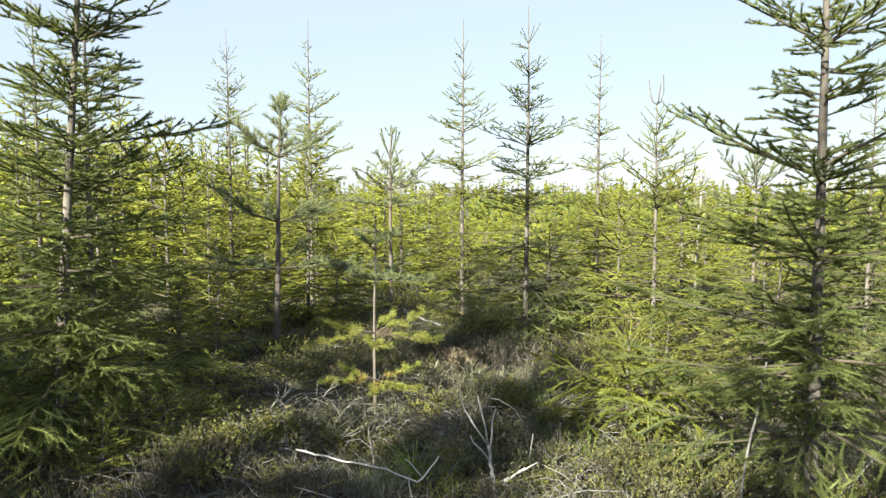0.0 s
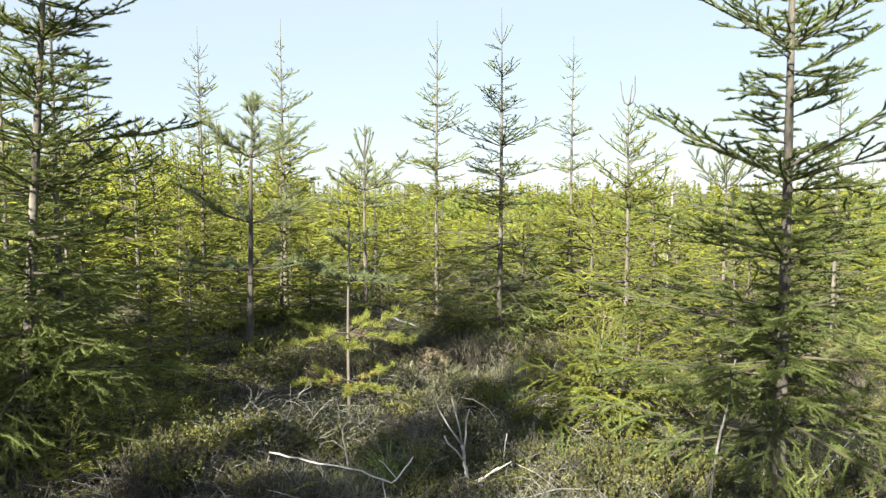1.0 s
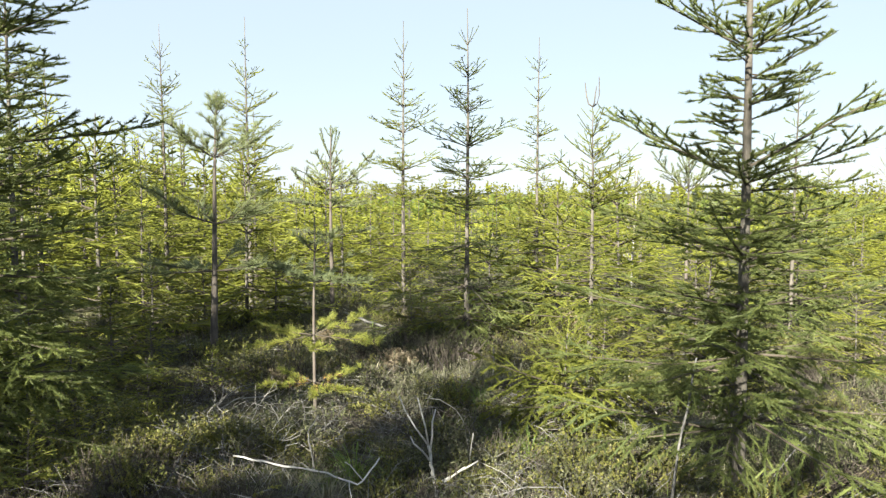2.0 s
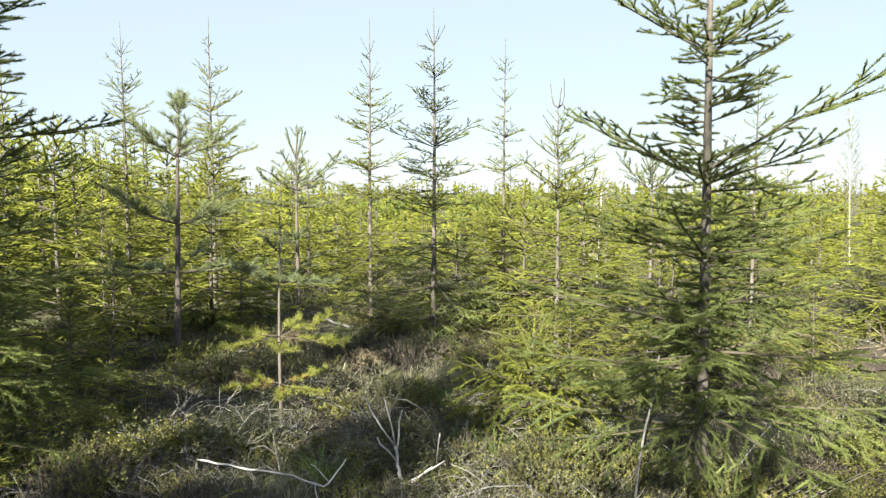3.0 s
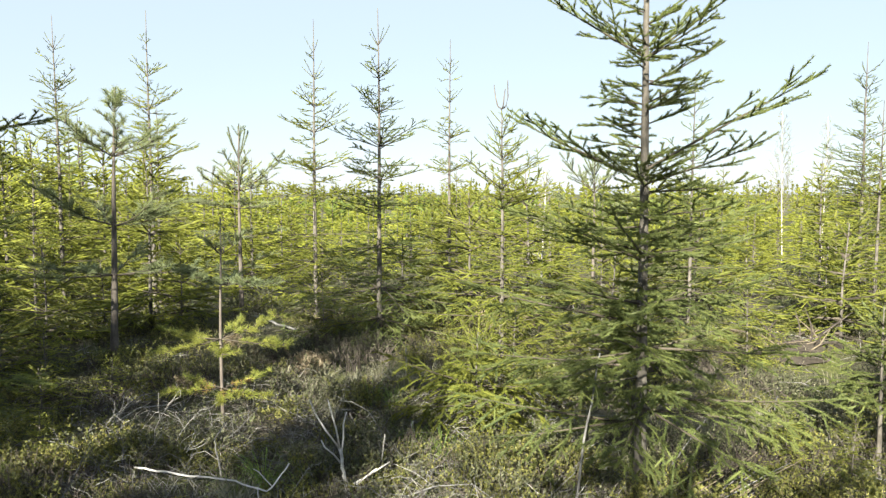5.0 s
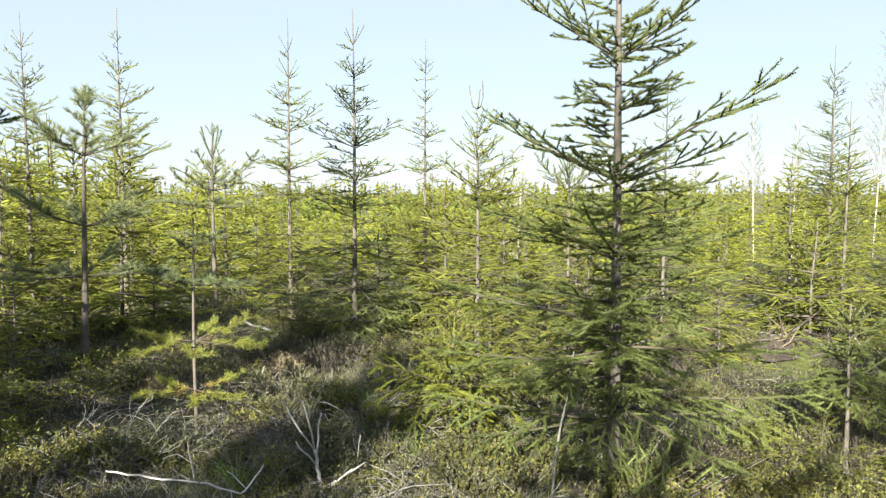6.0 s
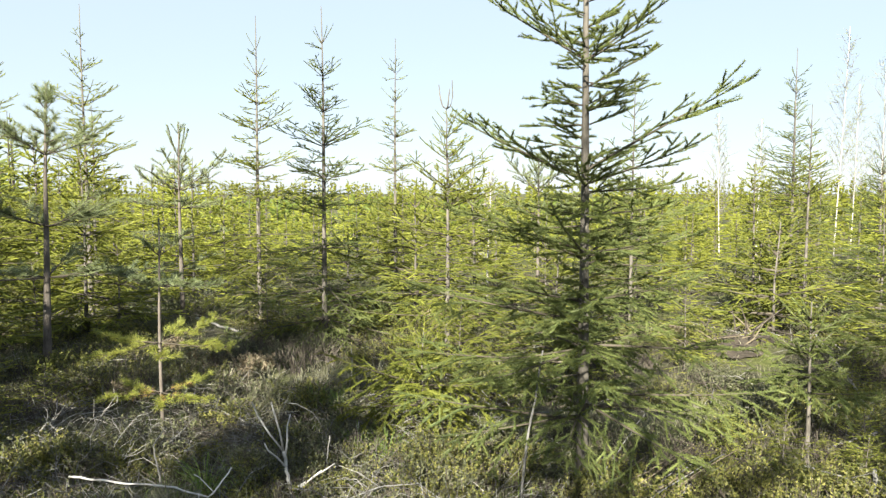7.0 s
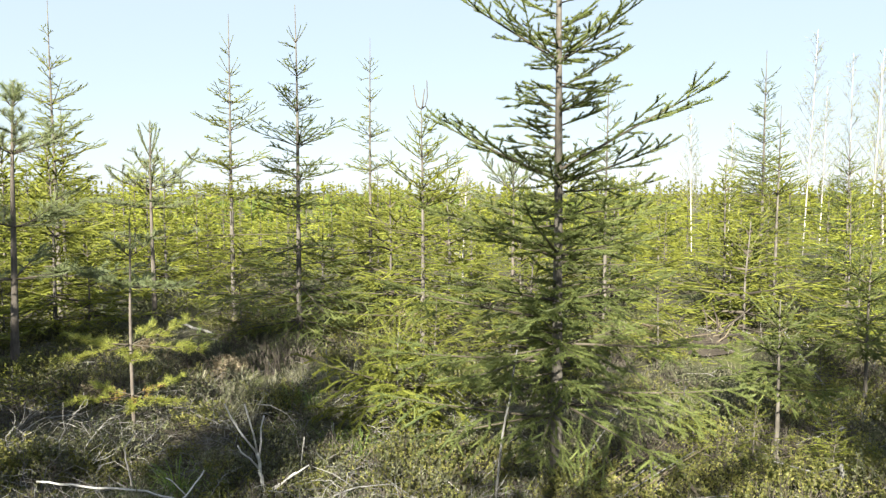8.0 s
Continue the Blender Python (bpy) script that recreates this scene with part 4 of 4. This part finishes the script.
for k in range(22):
    a, up = RT + pick.gauss(0.1, 0.5), pick.uniform(0.15, 0.8)
    x0, y0 = 1.93 + pick.uniform(-0.12, 0.2), 3.4 + pick.uniform(-0.12, 0.1)
    L = pick.uniform(0.3, 0.58)
    stick("dry_stalk", [g(x0, y0, 0.0), g(x0 + L * 0.5 * math.cos(a), y0 + L * 0.5 * math.sin(a), L * up * 0.55), g(x0 + L * math.cos(a), y0 + L * math.sin(a), L * up)], 0.0048, 0.0025, pick.choice((M_STALK, M_STALK, M_DEADDARK)), "dry tan stalk at the foot of the spruce")


def crooked(o, d, n, step, r):
    """A zigzag twig of n bends."""
    p, d = [np.array(o, float)], np.array(d, float)
    for _ in range(n):
        d = d + rng.normal(size=3) * 0.45
        d[2] = max(d[2], 0.3)
        d /= np.linalg.norm(d)
        p.append(p[-1] + d * step * (0.6 + 0.8 * rng.random()))
    return p, tube(p, np.linspace(r, r * 0.4, n + 1), 5, 0.25)


def dead_shrub(x, y, size, stems, label="bare crooked dead shrub with grey twigs", mat=None):
    ob = thing("dead_shrub", on_ground(x, y, 0.01), label, "shrub", "dead shrubs")
    for _ in range(stems):
        a = rng.random() * 6.28
        p, geo = crooked((0.05 * math.cos(a), 0.05 * math.sin(a), 0), (0.5 * math.cos(a), 0.5 * math.sin(a), 0.9), 7, 0.05 * size, 0.0034 * size)
        stem = part("stem", geo, mat or M_DEAD, ob, smooth=True)
        for q in (2, 3, 4, 5, 6):
            _, f = crooked(p[q], (rng.normal(), rng.normal(), 0.7), 3, 0.045 * size, 0.0019 * size)
            part("twig", f, mat or M_DEAD, stem, smooth=True)
    return ob


for x, y, size, n in ((-1.05, 4.88, 1.2, 3), (-0.8, 4.72, 1.2, 3), (-0.6, 4.85, 1.1, 3), (-1.3, 4.8, 1.0, 3), (-0.95, 4.4, 1.0, 3), (-0.3, 4.75, 0.9, 2), (3.9, 3.6, 1.0, 4),
                      (-1.0, 4.05, 1.0, 4), (-0.7, 4.3, 0.9, 3), (-1.35, 4.5, 1.0, 3), (0.15, 4.5, 0.9, 3), (0.5, 4.6, 0.9, 3), (0.75, 4.05, 0.9, 3), (4.25, 3.8, 1.0, 4)):
    dead_shrub(x, y, size, n, mat=M_DEAD if size > 1.15 else M_DEADDARK)
stick("dead_branch", [g(3.66, 3.67, 0.06), g(3.78, 3.58, 0.14), g(3.9, 3.5, 0.2)], 0.009, 0.006, M_DEAD, "broken pale dead branch leaning in the shrubs", [(0.9, (0.3, 0.1, -0.2), 0.18)])
stick("snag", [g(4.32, 4.5, 0.62), g(4.45, 4.46, 0.42), g(4.6, 4.41, 0.22), g(4.75, 4.36, -0.02)], 0.007, 0.011, M_DEAD, "pale barkless snag leaning between saplings")
stick("dead_twig", [g(0.53, 4.2, -0.02), g(0.525, 4.2, 0.16), g(0.54, 4.2, 0.30)], 0.0055, 0.004, M_DEAD, "thin pale dead stem in the grass")
stick("dead_twig", [g(0.62, 5.1, 0.0), g(0.52, 5.05, 0.16), g(0.40, 5.0, 0.24), g(0.30, 5.0, 0.25)], 0.005, 0.003, M_DEAD, "arched thin dead stem in the grass")


def tussock(x, y, n, h, mat, label):
    a, r = rng.random(n) * 6.28, 0.05 * rng.random(n)
    L, out = h * (0.5 + 0.7 * rng.random(n)), 0.35 + 0.75 * rng.random(n)
    c, sn = np.cos(a), np.sin(a)
    w = 0.0022 * (0.7 + 0.8 * rng.random(n))
    rows = []
    for f, up, wd in ((0.0, 0.0, 1.0), (0.35, 0.62, 1.0), (0.75, 0.85, 0.8), (1.1, 0.62, 0.3)):
        px, py, pz = c * (r + L * out * f), sn * (r + L * out * f), L * up * (1.2 - 0.5 * out)
        rows += [np.stack([px - sn * w * wd, py + c * w * wd, pz], 1), np.stack([px + sn * w * wd, py - c * w * wd, pz], 1)]
    v = np.stack(rows, 1).reshape(-1, 3)
    k = np.arange(n)[:, None] * 8
    t = np.concatenate([k + np.array(q) for q in ((0, 1, 2), (1, 3, 2), (2, 3, 4), (3, 5, 4), (4, 5, 6), (5, 7, 6))])
    ob = new("grass_tussock", mesh_of("grass_tussock", v, t, [mat]))
    ob.location = on_ground(x, y, 0.0)
    return tagged(ob, label, "grass", "grass tussocks")


for x, y in ((0.25, 6.15), (0.5, 6.05), (0.92, 5.95), (0.12, 5.85), (0.75, 6.2), (0.3, 5.5), (-0.1, 6.3), (1.15, 6.0), (3.2, 4.4), (-0.3, 3.8)):
    tussock(x, y, 90, 0.22, M_STRAW, "pale arching dry grass tussock")
for x, y in ((0.6, 5.65), (0.75, 5.5), (-0.17, 4.12), (0.8, 4.75), (0.95, 4.5)):
    tussock(x, y, 50, 0.24, M_GRASS, "fresh green grass tussock")
for k in range(90):
    (x0, y0), a, L = anywhere(), pick.uniform(0, 6.28), pick.uniform(0.25, 0.7)
    stick("dead_twig", [g(x0, y0, 0.03), g(x0 + L * .5 * math.cos(a), y0 + L * .5 * math.sin(a), pick.uniform(0.04, 0.12)), g(x0 + L * math.cos(a), y0 + L * math.sin(a), pick.uniform(0.03, 0.2))], 0.006, 0.002,
          pick.choice((M_DEAD, M_DEADDARK)), "grey dead twig lying on the ground", [(0.5, (pick.uniform(-1, 1), pick.uniform(-1, 1), 0.4), 0.15)], 5)
